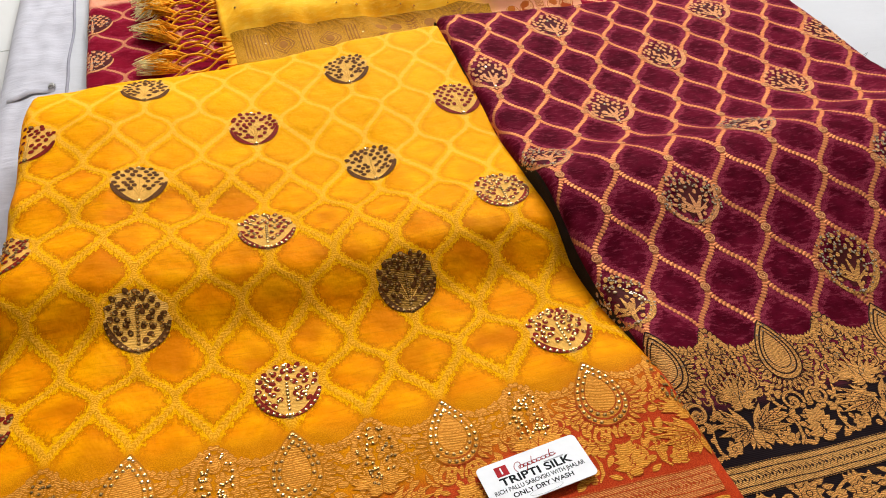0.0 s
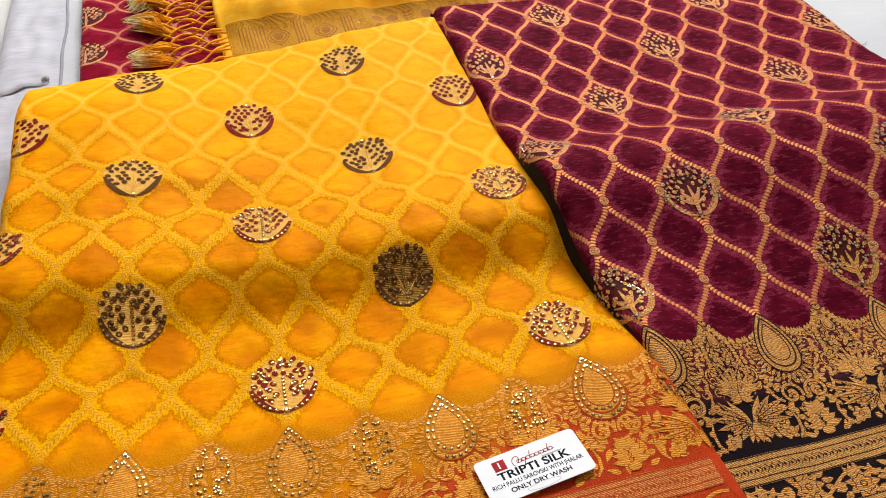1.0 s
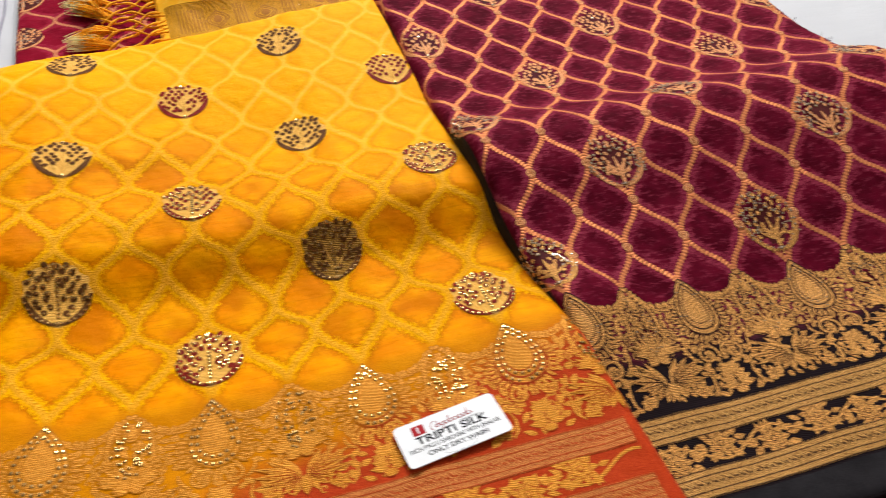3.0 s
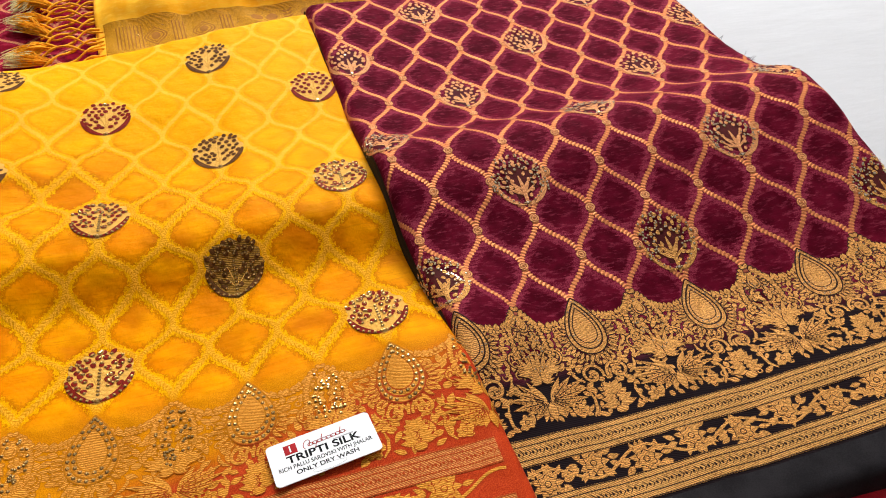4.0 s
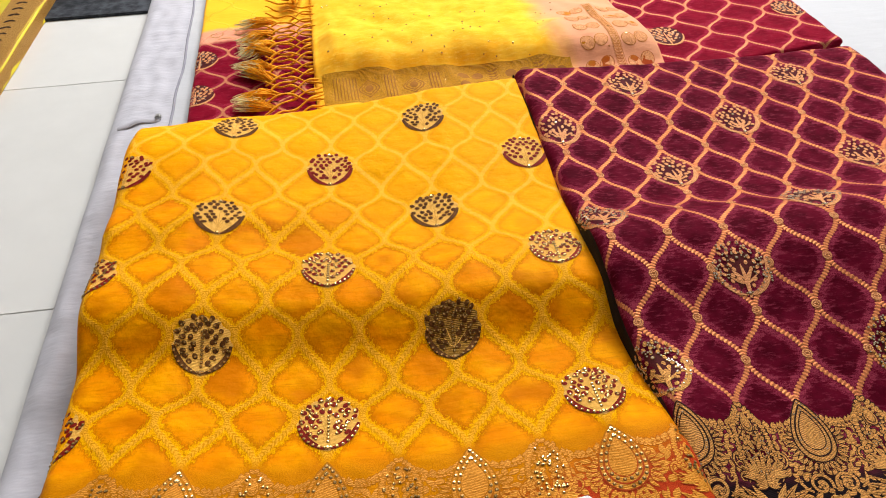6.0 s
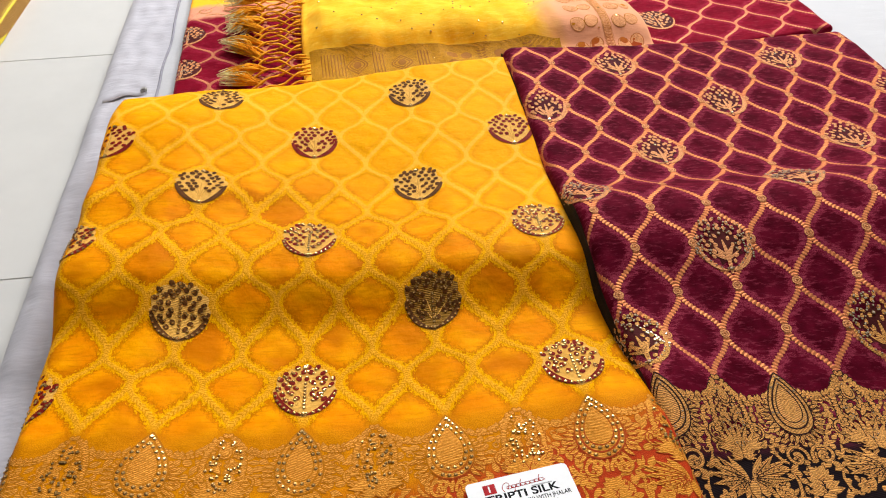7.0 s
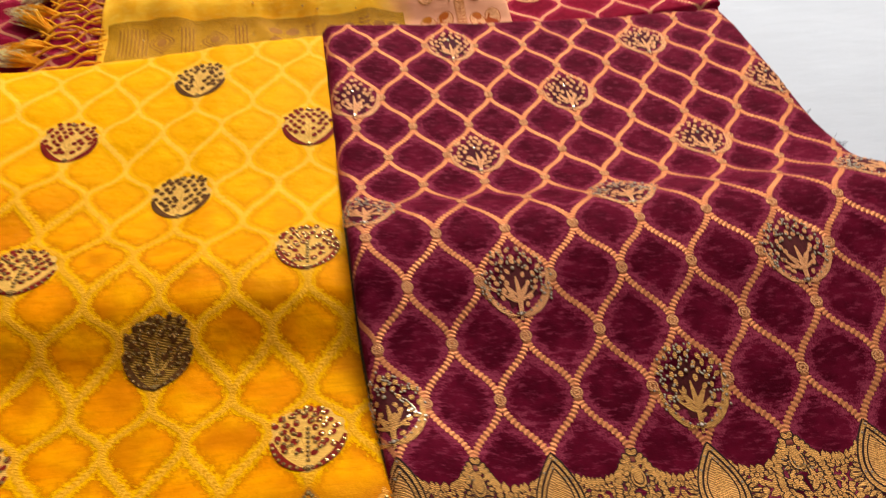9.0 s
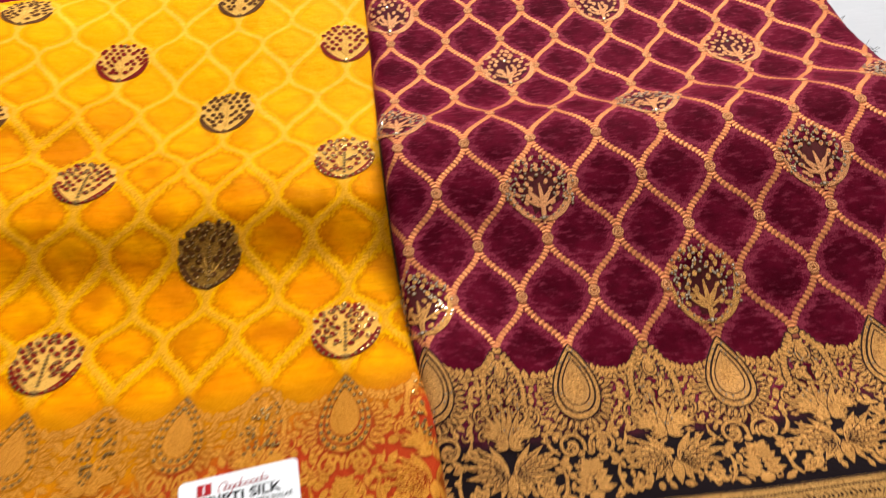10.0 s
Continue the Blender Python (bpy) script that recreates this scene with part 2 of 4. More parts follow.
M_BRANCH = plain("tan_thread", (0.70, 0.34, 0.06), 0.2, 0.6, 0, 900)
M_UMBER = plain("umber_thread", (0.115, 0.042, 0.010), 0.3, 0.6, 0, 900)
M_WINE = plain("wine_thread", (0.19, 0.012, 0.006), 0.3, 0.55, 0, 900)
# beige fill as it looks in the fold's shadow, shade put into the colour
M_BEIGESHADE = zari("shaded_beige_thread", (0.40, 0.20, 0.025), (0.17, 0.075, 0.010), 0.0020, 0.2, 0.15, 0.5)
M_DUSK = plain("dusky_thread", (0.075, 0.013, 0.013), 0.35, 0.6, 0, 900)
M_DEEP = plain("deep_maroon_thread", (0.075, 0.006, 0.011), 0.35, 0.6, 0, 900)
M_GOLD = zari("gold_zari", (1.0, 0.51, 0.140), (0.22, 0.075, 0.018), 0.0015, 0.45)
M_COPPER = zari("copper_zari", (0.86, 0.38, 0.055), (0.50, 0.16, 0.006), 0.0017, 0.35, 0.15, 0.5)
M_PEACH = zari("peach_zari", (0.90, 0.43, 0.18), (0.50, 0.17, 0.06), 0.0017, 0.3, 0.12, 0.5)
M_BAND = zari("band_zari", (0.86, 0.47, 0.14), (0.24, 0.10, 0.025), 0.0026, 1.0)
M_BANDRED = zari("band_copper", (0.68, 0.29, 0.07), (0.42, 0.06, 0.015), 0.0026, 1.0, 0.15, 0.5)
M_HEART = zari("antique_gold_zari", (0.90, 0.46, 0.13), (0.26, 0.10, 0.03), 0.0022, 0.6)
M_LINE = plain("dark_outline", (0.035, 0.016, 0.012), 0.3, 0.6, 0, 900)
n = Nodes("rust_outline")
u, v, _ = n.split(n.coords())
M_LINERED = n.done(n.mix(border_dye(n, u, v), (0.46, 0.155, 0.006), (0.40, 0.055, 0.010)), 0.6, 0.0, n.bump(n.noise(n.coords(), 900), 0.0002), 0.03)
M_STUD = Nodes("crystal_stud").done((0.62, 0.40, 0.14), 0.24, 0.85)
M_CRYSTAL = Nodes("clear_crystal_stud").done((0.78, 0.64, 0.50), 0.20, 0.5)
M_SETTING = plain("stud_setting", (0.15, 0.075, 0.020), 0.3, 0.35, 0.6, 900)


# ---------------------------------------------------------------- cloth surfaces
def smooth_curve(knots, values):
    k, z = np.array(knots), np.array(values)
    d = np.gradient(z, k)

    def at(x):
        x = np.asarray(x, float)
        i = np.clip(np.searchsorted(k, x) - 1, 0, len(k) - 2)
        h = k[i + 1] - k[i]
        t = np.clip((x - k[i]) / h, 0, 1)
        return (2 * t**3 - 3 * t**2 + 1) * z[i] + (t**3 - 2 * t**2 + t) * h * d[i] + (3 * t**2 - 2 * t**3) * z[i + 1] + (t**3 - t**2) * h * d[i + 1]

    return at


def ripple(u, v, seed, size=0.06):
    """A soft, uneven wave between -1 and 1."""
    r = np.random.RandomState(seed)
    out = 0
    for _ in range(7):
        a, k, p = r.uniform(0, math.pi), r.uniform(0.6, 1.7) * 2 * math.pi / size, r.uniform(0, 7)
        out = out + np.sin(k * (u * math.cos(a) + v * math.sin(a)) + p + 1.3 * np.sin(0.35 * k * (v * math.cos(a) - u * math.sin(a)) + p))
    return out / 4.0


class Cloth:
    """A folded cloth: its frame on the ground, its height, and the lattice woven into it."""

    def __init__(self, x, y, angle, height, profile, u0, v0, half, row, odd=0.0):
        self.m = pose(x, y, 0, 0, 0, angle)
        self.height, self.u0, self.v0, self.half, self.row, self.odd = height, u0, v0, half, row, odd
        self.pull = lambda u, v: 0.0 * u  # how far the weave is drawn sideways
        self.vv = np.linspace(-0.6, 1.6, 1101)
        z = profile(self.vv)
        s = np.concatenate([[0], np.cumsum(np.hypot(np.diff(self.vv), np.diff(z)))])
        self.ss = s - np.interp(0, self.vv, s)

    def s_of(self, v):
        return np.interp(v, self.vv, self.ss)

    def v_of(self, s):
        return np.interp(s, self.ss, self.vv)

    def node(self, X, Y):
        """(u, s) of a lattice node or a place between."""
        return self.u0 + X * self.half, self.v0 + Y * self.row

    def points(self, u, s, off):
        """Places on the cloth, lifted by off along its normal; past the sides they follow the rounded edge down."""
        u, s, off = np.asarray(u, float), np.asarray(s, float), np.asarray(off, float)
        v = self.v_of(s)
        f = np.clip((v - self.span[0]) / (self.span[1] - self.span[0]), 0, 1)
        lo, hi = self.left[0] + (self.left[1] - self.left[0]) * f, self.right[0] + (self.right[1] - self.right[0]) * f
        over = np.where(u < lo, lo - u, np.where(u > hi, u - hi, 0.0))
        side = np.where(u < lo, -1.0, 1.0)
        g = np.clip((u - lo) / (hi - lo), 0, 1)
        near, rear = self.front[0] + (self.front[1] - self.front[0]) * g, self.back[0] + (self.back[1] - self.back[0]) * g
        under = np.maximum(near - v, 0.0) + np.maximum(v - rear, 0.0)
        end = np.where(v > rear, 1.0, -1.0)
        cu, cv = np.clip(u, lo, hi), np.clip(v, near, rear)
        z, e = self.height(cu, cv), 0.002
        zu, zv = (self.height(cu + e, cv) - z) / e, (self.height(cu, cv + e) - z) / e
        l = np.sqrt(zu**2 + zv**2 + 1)
        r = self.radius
        far = over + under
        turn = np.minimum(far / r, math.pi / 2)
        out = (r + off) * np.sin(turn)
        drop = r - (r + off) * np.cos(turn) + off + np.maximum(far - r * math.pi / 2, 0)
        rolled = far > 0
        x = np.where(rolled, cu + side * out * (over > 0), cu - zu / l * off)
        y = np.where(rolled, cv + end * out * (under > 0), cv - zv / l * off)
        h = np.where(rolled, z - drop + off, z + off / l)
        return np.stack([x + self.pull(cu, cv), y, h], -1)

    def sheet(self, name, mat, left, right, front, back, step=0.004, radius=0.014, base=0.002, layers=4, label="", category="saree"):
        """The cloth itself. left, right: u at the front and the back; front, back: v at the left and the right."""
        self.left, self.right, self.front, self.back = left, right, front, back
        self.span, self.radius = ((front[0] + front[1]) / 2, (back[0] + back[1]) / 2), radius
        na, nb = int((right[0] - left[0]) / step), int((back[0] - front[0]) / step)
        rim = 7 + 3 * layers
        a = np.concatenate([np.full(rim, 0.0), np.linspace(0, 1, na), np.full(rim, 1.0)])
        b = np.concatenate([np.full(rim, 0.0), np.linspace(0, 1, nb), np.full(rim, 1.0)])
        ka = np.concatenate([np.arange(rim, 0, -1), np.zeros(na), np.arange(1, rim + 1)])
        kb = np.concatenate([np.arange(rim, 0, -1), np.zeros(nb), np.arange(1, rim + 1)])
        sa = np.concatenate([-np.ones(rim), np.zeros(na), np.ones(rim)])
        sb = np.concatenate([-np.ones(rim), np.zeros(nb), np.ones(rim)])
        A, B = np.meshgrid(a, b)
        KA, KB = np.meshgrid(ka, kb)
        SA, SB = np.meshgrid(sa, sb)
        U = (left[0] + (left[1] - left[0]) * B) * (1 - A) + (right[0] + (right[1] - right[0]) * B) * A
        V = (front[0] + (front[1] - front[0]) * A) * (1 - B) + (back[0] + (back[1] - back[0]) * A) * B
        wob = 0.001 * ripple(U, V, 5, 0.25)
        U, V = U + wob * (1 - KA / rim), V + wob * (1 - KB / rim)
        Z = self.height(U, V)
        K = np.maximum(KA, KB)
        turn = np.clip(K / 7, 0, 1) * math.pi / 2
        out, drop = radius * np.sin(turn), radius * (1 - np.cos(turn))
        down = np.clip((K - 7) / max(1, rim - 7), 0, 1)
        out = out + 0.0035 * np.abs(np.sin(down * layers * math.pi)) - 0.0035 * (down > 0) * (down < 1) + 0.004 * ripple(U + V, Z + down * 0.05, 8, 0.12) * down
        w = np.maximum(1e-9, np.hypot(KA, KB))
        U2, V2 = U + SA * out * KA / w + self.pull(U, V), V + SB * out * KB / w
        Z2 = (Z - drop) * (1 - down) + base * down
        verts = np.stack([U2, V2, np.maximum(Z2, base)], -1).reshape(-1, 3)
        S = self.s_of(V) + SB * (out + drop + down * np.maximum(Z - radius, 0))
        UU = U + SA * (out + drop + down * np.maximum(Z - radius, 0))
        nr, nc = len(b), len(a)
        i = (np.arange(nr - 1)[:, None] * nc + np.arange(nc - 1)).ravel()
        faces = np.stack([i, i + 1, i + nc + 1, i + nc], -1)
        Y = (S - self.v0) / self.row
        Y = Y - self.odd * np.sin(Y * math.pi / 2) ** 2
        X = (UU - self.u0) / self.half
        me = bpy.data.meshes.new(name)
        me.from_pydata(verts.tolist(), [], faces.tolist())
        loops = faces.ravel()
        for key, p, q in (("cloth", UU, S), ("lattice", X, Y)):
            layer = me.uv_layers.new(name=key)
            layer.data.foreach_set("uv", np.stack([p.ravel()[loops], q.ravel()[loops]], -1).ravel())
        me.shade_smooth()
        me.materials.append(mat)
        ob = new(name, me)
        ob.matrix_world = self.m
        return tagged(ob, label, category)


class Stitches:
    """Flat embroidered shapes gathered into one mesh, laid onto a cloth. Lengths from an anchor (u, s)."""

    def __init__(self, cloth, anchor=(0, 0), size=1.0, turn=0.0):
        self.cloth, self.anchor, self.size, self.turn = cloth, anchor, size, turn
        self.verts, self.faces, self.count = [], [], 0
        self.under, self.grow = None, 0.0

    def outlined(self, grow=0.0007):
        """Also gathers, just below each shape, a slightly larger one for a dark outline."""
        self.under, self.grow = Stitches(self.cloth, self.anchor, self.size, self.turn), grow
        return self

    def lay(self, pts, off):
        p = np.asarray(pts, float) * self.size
        c, s = math.cos(self.turn), math.sin(self.turn)
        return np.stack([self.anchor[0] + p[:, 0] * c - p[:, 1] * s, self.anchor[1] + p[:, 0] * s + p[:, 1] * c, np.full(len(p), 0.5 * off)], -1)

    def add(self, v, f):
        self.verts.append(v)
        self.faces += [tuple(self.count + k for k in q) for q in f]
        self.count += len(v)

    def stroke(self, pts, width, off=0.0006, taper=True):
        if self.under:
            self.under.stroke(pts, width + 2 * self.grow, off - 0.0003, taper)
        p = np.asarray(pts, float)
        d = np.gradient(p, axis=0)
        d /= np.maximum(1e-9, np.linalg.norm(d, axis=1))[:, None]
        side = np.stack([-d[:, 1], d[:, 0]], -1)
        t = np.linspace(0, 1, len(p))
        w = (width / 2 * (np.sin(np.pi * np.clip(t * 0.86 + 0.1, 0, 1)) ** 0.6 if taper else np.ones(len(p))))[:, None]
        l, m, r = self.lay(p - side * w, off * 0.75), self.lay(p, off), self.lay(p + side * w, off * 0.75)
        n = len(p)
        self.add(np.concatenate([l, m, r]), [(i, i + 1, n + i + 1, n + i) for i in range(n - 1)] + [(n + i, n + i + 1, 2 * n + i + 1, 2 * n + i) for i in range(n - 1)])

    def blob(self, outline, off=0.0006, rings=2, centre=None):
        p = np.asarray(outline, float)
        c = np.mean(p, axis=0) if centre is None else np.asarray(centre, float)
        if self.under:
            reach = np.linalg.norm(p - c, axis=1)[:, None]
            self.under.blob(c + (p - c) * (1 + self.grow / np.maximum(reach, 1e-4)), off - 0.0003, 1, c)
        n, vs, fs = len(p), [self.lay([c], off)], []
        for k in range(1, rings + 1):
            vs.append(self.lay(c + (p - c) * k / rings, off * (1.0 if k < rings else 0.78)))
        fs += [(0, 1 + i, 1 + (i + 1) % n) for i in range(n)]
        for k in range(1, rings):
            o, q = 1 + (k - 1) * n, 1 + k * n
            fs += [(o + i, q + i, q + (i + 1) % n, o + (i + 1) % n) for i in range(n)]
        self.add(np.concatenate(vs), fs)

    def oval(self, x, y, a, b, angle=0.0, off=0.0008, n=9, rings=2):
        t = np.arange(n) / n * 2 * math.pi
        e = np.stack([a * np.cos(t), b * np.sin(t)], -1)
        c, s = math.cos(angle), math.sin(angle)
        self.blob(np.stack([x + e[:, 0] * c - e[:, 1] * s, y + e[:, 0] * s + e[:, 1] * c], -1), off, rings, (x, y))

    def leaf(self, x, y, length, width, angle, off=0.0007, n=7):
        t = np.linspace(0, 1, n)
        w = width / 2 * np.sin(np.pi * t**0.8)
        p = np.concatenate([np.stack([t * length, w], -1), np.stack([t[::-1] * length, -w[::-1]], -1)[1:-1]])
        c, s = math.cos(angle), math.sin(angle)
        self.blob(np.stack([x + p[:, 0] * c - p[:, 1] * s, y + p[:, 0] * s + p[:, 1] * c], -1), off, 2, (x + length / 2 * c, y + length / 2 * s))

    def stud(self, x, y, r, off=0.0006):
        """A small faceted dome."""
        t = np.arange(6) / 6 * 2 * math.pi
        ring = lambda k: np.stack([x + r * k * np.cos(t), y + r * k * np.sin(t)], -1)
        f = [(i, (i + 1) % 6, 6 + (i + 1) % 6, 6 + i) for i in range(6)] + [(6, 7, 8, 9, 10, 11)]
        self.add(np.concatenate([self.lay(ring(1.0), off), self.lay(ring(0.55), off + 1.1 * r * self.size)]), f)

    def studs(self, places, off, mat, parent, label=""):
        """Faceted domes, each in a small dark cup."""
        cups = Stitches(self.cloth, self.anchor, self.size, self.turn)
        for x, y, r in places:
            self.stud(x, y, r, off + 0.0004)
            cups.oval(x, y, r * 1.4, r * 1.4, 0, off + 0.0005, 7, 1)
        ob = self.done("stud_scatter", mat, parent, label, False)
        cups.done("stud_setting", M_SETTING, ob)
        return ob

    def patch(self, u, q, off=0.0008):
        """One continuous strip: rows of places across, columns along."""
        u, q = np.broadcast_arrays(np.asarray(u, float), np.asarray(q, float))
        r, c = u.shape
        f = [(i * c + j, i * c + j + 1, i * c + c + j + 1, i * c + c + j) for i in range(r - 1) for j in range(c - 1)]
        self.add(self.lay(np.stack([u.ravel(), q.ravel()], -1), off), f)

    def done(self, name, mat, parent, label="", smooth=True):
        me = bpy.data.meshes.new(name)
        if self.count:
            flat = np.concatenate(self.verts)
            me.from_pydata(self.cloth.points(flat[:, 0], flat[:, 1], flat[:, 2]).tolist(), [], self.faces)
        if smooth:
            me.shade_smooth()
        me.materials.append(mat)
        ob = new(name, me)
        ob.parent = parent
        if label:
            ob["label"] = label
        if name in ("stud_scatter", "berry_spray", "branch_fan", "foliage", "leaf_filling", "beading", "leaf_veining", "outline", "stud_setting", "leaf_outline"):
            ob["kind"] = "stuff"
        return ob


def solid(name, verts, faces, mat, parent=None, label="", smooth=False):
    me = bpy.data.meshes.new(name)
    me.from_pydata([tuple(v) for v in verts], [], faces)
    if smooth:
        me.shade_smooth()
    me.materials.append(mat)
    ob = new(name, me)
    ob.parent = parent
    if label:
        ob["label"] = label
    return ob


def box(name, x0, y0, z0, x1, y1, z1, mat, bevel=0.0, parent=None):
    bm = bmesh.new()
    bmesh.ops.create_cube(bm, size=1, matrix=Matrix.LocRotScale(((x0 + x1) / 2, (y0 + y1) / 2, (z0 + z1) / 2), None, (x1 - x0, y1 - y0, z1 - z0)))
    if bevel:
        bmesh.ops.bevel(bm, geom=bm.edges[:], offset=bevel, segments=2, affect="EDGES")
    me = bpy.data.meshes.new(name)
    bm.to_mesh(me)
    bm.free()
    me.materials.append(mat)
    ob = new(name, me)
    ob.parent = parent
    return ob


# ---------------------------------------------------------------- the room
M_WALL = plain("wall_paint", (0.45, 0.43, 0.40), 0.03, 0.7, 0, 40, 0.0002, 0.3)
M_TILE = plain("white_tile", (0.60, 0.59, 0.57), 0.03, 0.25, 0, 12, 0.0001, 0.4)
M_GROUT = plain("grout", (0.56, 0.55, 0.53), 0.1, 0.8, 0, 200)
M_SLATE = plain("dark_mat", (0.045, 0.048, 0.055), 0.6, 0.7, 0, 60, 0.001)
M_SHEET = cotton("white_sheet", (0.51, 0.51, 0.53))
M_GREY = cotton("lavender_grey_cover", (0.50, 0.485, 0.53), 0.006)
M_PIPE = plain("grey_piping", (0.30, 0.29, 0.33), 0.1, 0.8, 0, 800)
FLOOR = -0.035

floor_bed = box("floor", -4, -3, FLOOR - 0.10, 4, 5, FLOOR - 0.0012, M_GROUT)
tagged(floor_bed, "pale grout bed under white floor tiles", "floor", "", "structure")
for nm, b in (("wall_north", (-4, 5, FLOOR - 0.1, 4, 5.15, 3.2)), ("wall_south", (-4, -3.15, FLOOR - 0.1, 4, -3, 3.2)), ("wall_east", (4, -3, FLOOR - 0.1, 4.15, 5, 3.2)), ("wall_west", (-4.15, -3, FLOOR - 0.1, -4, 5, 3.2))):
    tagged(box(nm, *b, M_WALL), "plain white painted shop wall", "wall", "", "structure")
tagged(box("ceiling", -4.15, -3.15, 3.2, 4.15, 5.15, 3.35, M_WALL), "plain white painted ceiling", "ceiling", "", "structure")

# ---------------------------------------------------------------- mattress and its cover
MAT = pose(-0.370, 0.391, 0, 0, 0, 19.4)


def mattress_height(u, v):
    edge = np.clip((u + 0.02) / 0.03, 0, 1)
    return -0.03 * (1 - np.sqrt(1 - (1 - edge) ** 2)) + 0.0016 * ripple(u * 1.6, v * 0.7, 3, 0.16) * np.clip(1.2 - u * 2, 0.35, 1) + 0.0016 * ripple(u * 2.2, v * 1.3, 4, 0.11) * np.clip((0.10 - u) / 0.03, 0, 1) * np.clip((u + 0.02) / 0.02, 0, 1) - 0.002


def mattress_sheet(name, u0, u1, v0, v1, nu, nv, mat, lift=0.0):
    U, V = np.meshgrid(np.linspace(u0, u1, nu), np.linspace(v0, v1, nv))
    Z = mattress_height(U, V) + lift
    i = (np.arange(nv - 1)[:, None] * nu + np.arange(nu - 1)).ravel()
    return np.stack([U, V, Z], -1).reshape(-1, 3), np.stack([i, i + 1, i + nu + 1, i + nu], -1).tolist()


mattress = tagged(new("floor_mattress"), "thin floor mattress in white cover with grey edge", "mattress")
mattress.matrix_world = MAT
v, f = mattress_sheet("cover", 0.082, 2.2, -0.7, 2.2, 180, 240, M_SHEET)
solid("cover", v, f, M_SHEET, mattress, "white cotton cover", True)
v, f = mattress_sheet("edge_strip", -0.02, 0.082, -0.7, 2.2, 40, 500, M_GREY)
solid("edge_strip", v, f, M_GREY, mattress, "crumpled lavender grey cloth strip", True)
box("filling", -0.008, -0.69, FLOOR, 2.19, 2.19, -0.012, M_SHEET, 0.004, mattress)
t = np.linspace(-0.7, 2.2, 300)
pu = 0.082 + 0.0022 * np.sin(t * 9) + 0.0012 * np.sin(t * 31)
pz = mattress_height(pu, t)
ring = [(math.cos(a), math.sin(a)) for a in np.arange(6) / 6 * 2 * math.pi]
pv = [(pu[k] + 0.0022 * c, t[k], pz[k] + 0.001 + 0.0022 * s) for k in range(300) for c, s in ring]
pf = [(k * 6 + j, k * 6 + (j + 1) % 6, k * 6 + 6 + (j + 1) % 6, k * 6 + 6 + j) for k in range(299) for j in range(6)]
solid("piping", pv, pf, M_PIPE, mattress, "grey corded seam", True)
zip_pull = box("zip_pull", 0.058, 0.660, -0.001, 0.068, 0.670, 0.006, plain("zip_metal", (0.45, 0.44, 0.42), 0.2, 0.3, 0.8), 0.002, mattress)
t = np.linspace(0, 1, 30)
fold = [(0.066 - 0.062 * a, 0.660 - 0.012 * a + 0.004 * math.sin(5 * a), mattress_height(0.066 - 0.062 * a, 0.660 - 0.012 * a) + 0.0030 + 0.004 * math.sin(math.pi * a)) for a in t]
fv = [(x, y + dy, z + dz) for x, y, z in fold for dy, dz in ((-0.006, -0.004), (-0.001, 0.001), (0.004, -0.004))]
solid("zip_flap", fv, [(k * 3 + j, k * 3 + j + 1, k * 3 + 4 + j, k * 3 + 3 + j) for k in range(29) for j in range(2)], M_GREY, mattress, "raised fold of the zip flap", True)

dark_mat = box("dark_floor_mat", 0, 0, FLOOR, 0.9, 0.8, FLOOR + 0.006, M_SLATE, 0.002)
dark_mat.matrix_world = pose(-1.15, 1.375, 0, 0, 0, 18)
tagged(dark_mat, "dark grey mottled mat on the white tiles", "mat")

# ---------------------------------------------------------------- the yellow saree
y_profile = smooth_curve([-0.35, -0.25, -0.15, -0.05, 0.04, 0.10, 0.125, 0.15, 0.172, 0.195, 0.25, 0.32, 0.45, 0.60, 0.75],
                         [0.047, 0.0465, 0.0435, 0.0375, 0.0280, 0.0262, 0.0295, 0.0430, 0.0540, 0.0570, 0.0523, 0.0461, 0.0563, 0.0668, 0.0732])


def yellow_height(u, v):
    left = np.clip(u, 0.09, 0.40)
    z = y_profile(v) + 0.007 * (u - 0.3) + 0.4715 * (left - 0.3) ** 2 - 0.0333 * (u - 0.3) * (v - 0.25)
    ridge = v - 0.318 - 0.10 * (u - 0.1)
    z = z + 0.009 * np.where(ridge > 0, np.exp(-((ridge / 0.05) ** 2)), np.exp(-((ridge / 0.028) ** 2))) * np.clip((0.30 - u) / 0.12, 0, 1)
    sag = np.clip((v - 0.462 - 0.12 * u) / 0.08, 0, 1.2) ** 1.4 * np.clip((0.33 - u) / 0.25, 0, 1)
    z = z - 0.018 * sag
    z = z + 0.010 * np.clip((u - 0.40) / 0.11, 0, 1) ** 2 * np.exp(-(((v + 0.02) / 0.09) ** 2))
    return z + 0.0013 * ripple(u, v, 11, 0.09) + 0.0004 * ripple(u, v, 12, 0.035)


Y = Cloth(-0.314, 0.379, 15.84, yellow_height, y_profile, 0.3743, 0.2894, YH, YQ, 0.16)
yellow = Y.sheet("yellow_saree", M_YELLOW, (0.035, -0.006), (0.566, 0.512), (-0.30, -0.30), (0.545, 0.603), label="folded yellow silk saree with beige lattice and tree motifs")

# ---------------------------------------------------------------- the maroon saree
m_profile = smooth_curve([-0.2, -0.1, 0.0, 0.1, 0.18, 0.25, 0.32, 0.38, 0.43, 0.48, 0.55, 0.65, 0.8],
                         [0.0448, 0.0441, 0.0438, 0.0473, 0.0575, 0.072, 0.0915, 0.0935, 0.0715, 0.0628, 0.0605, 0.0655, 0.0640])


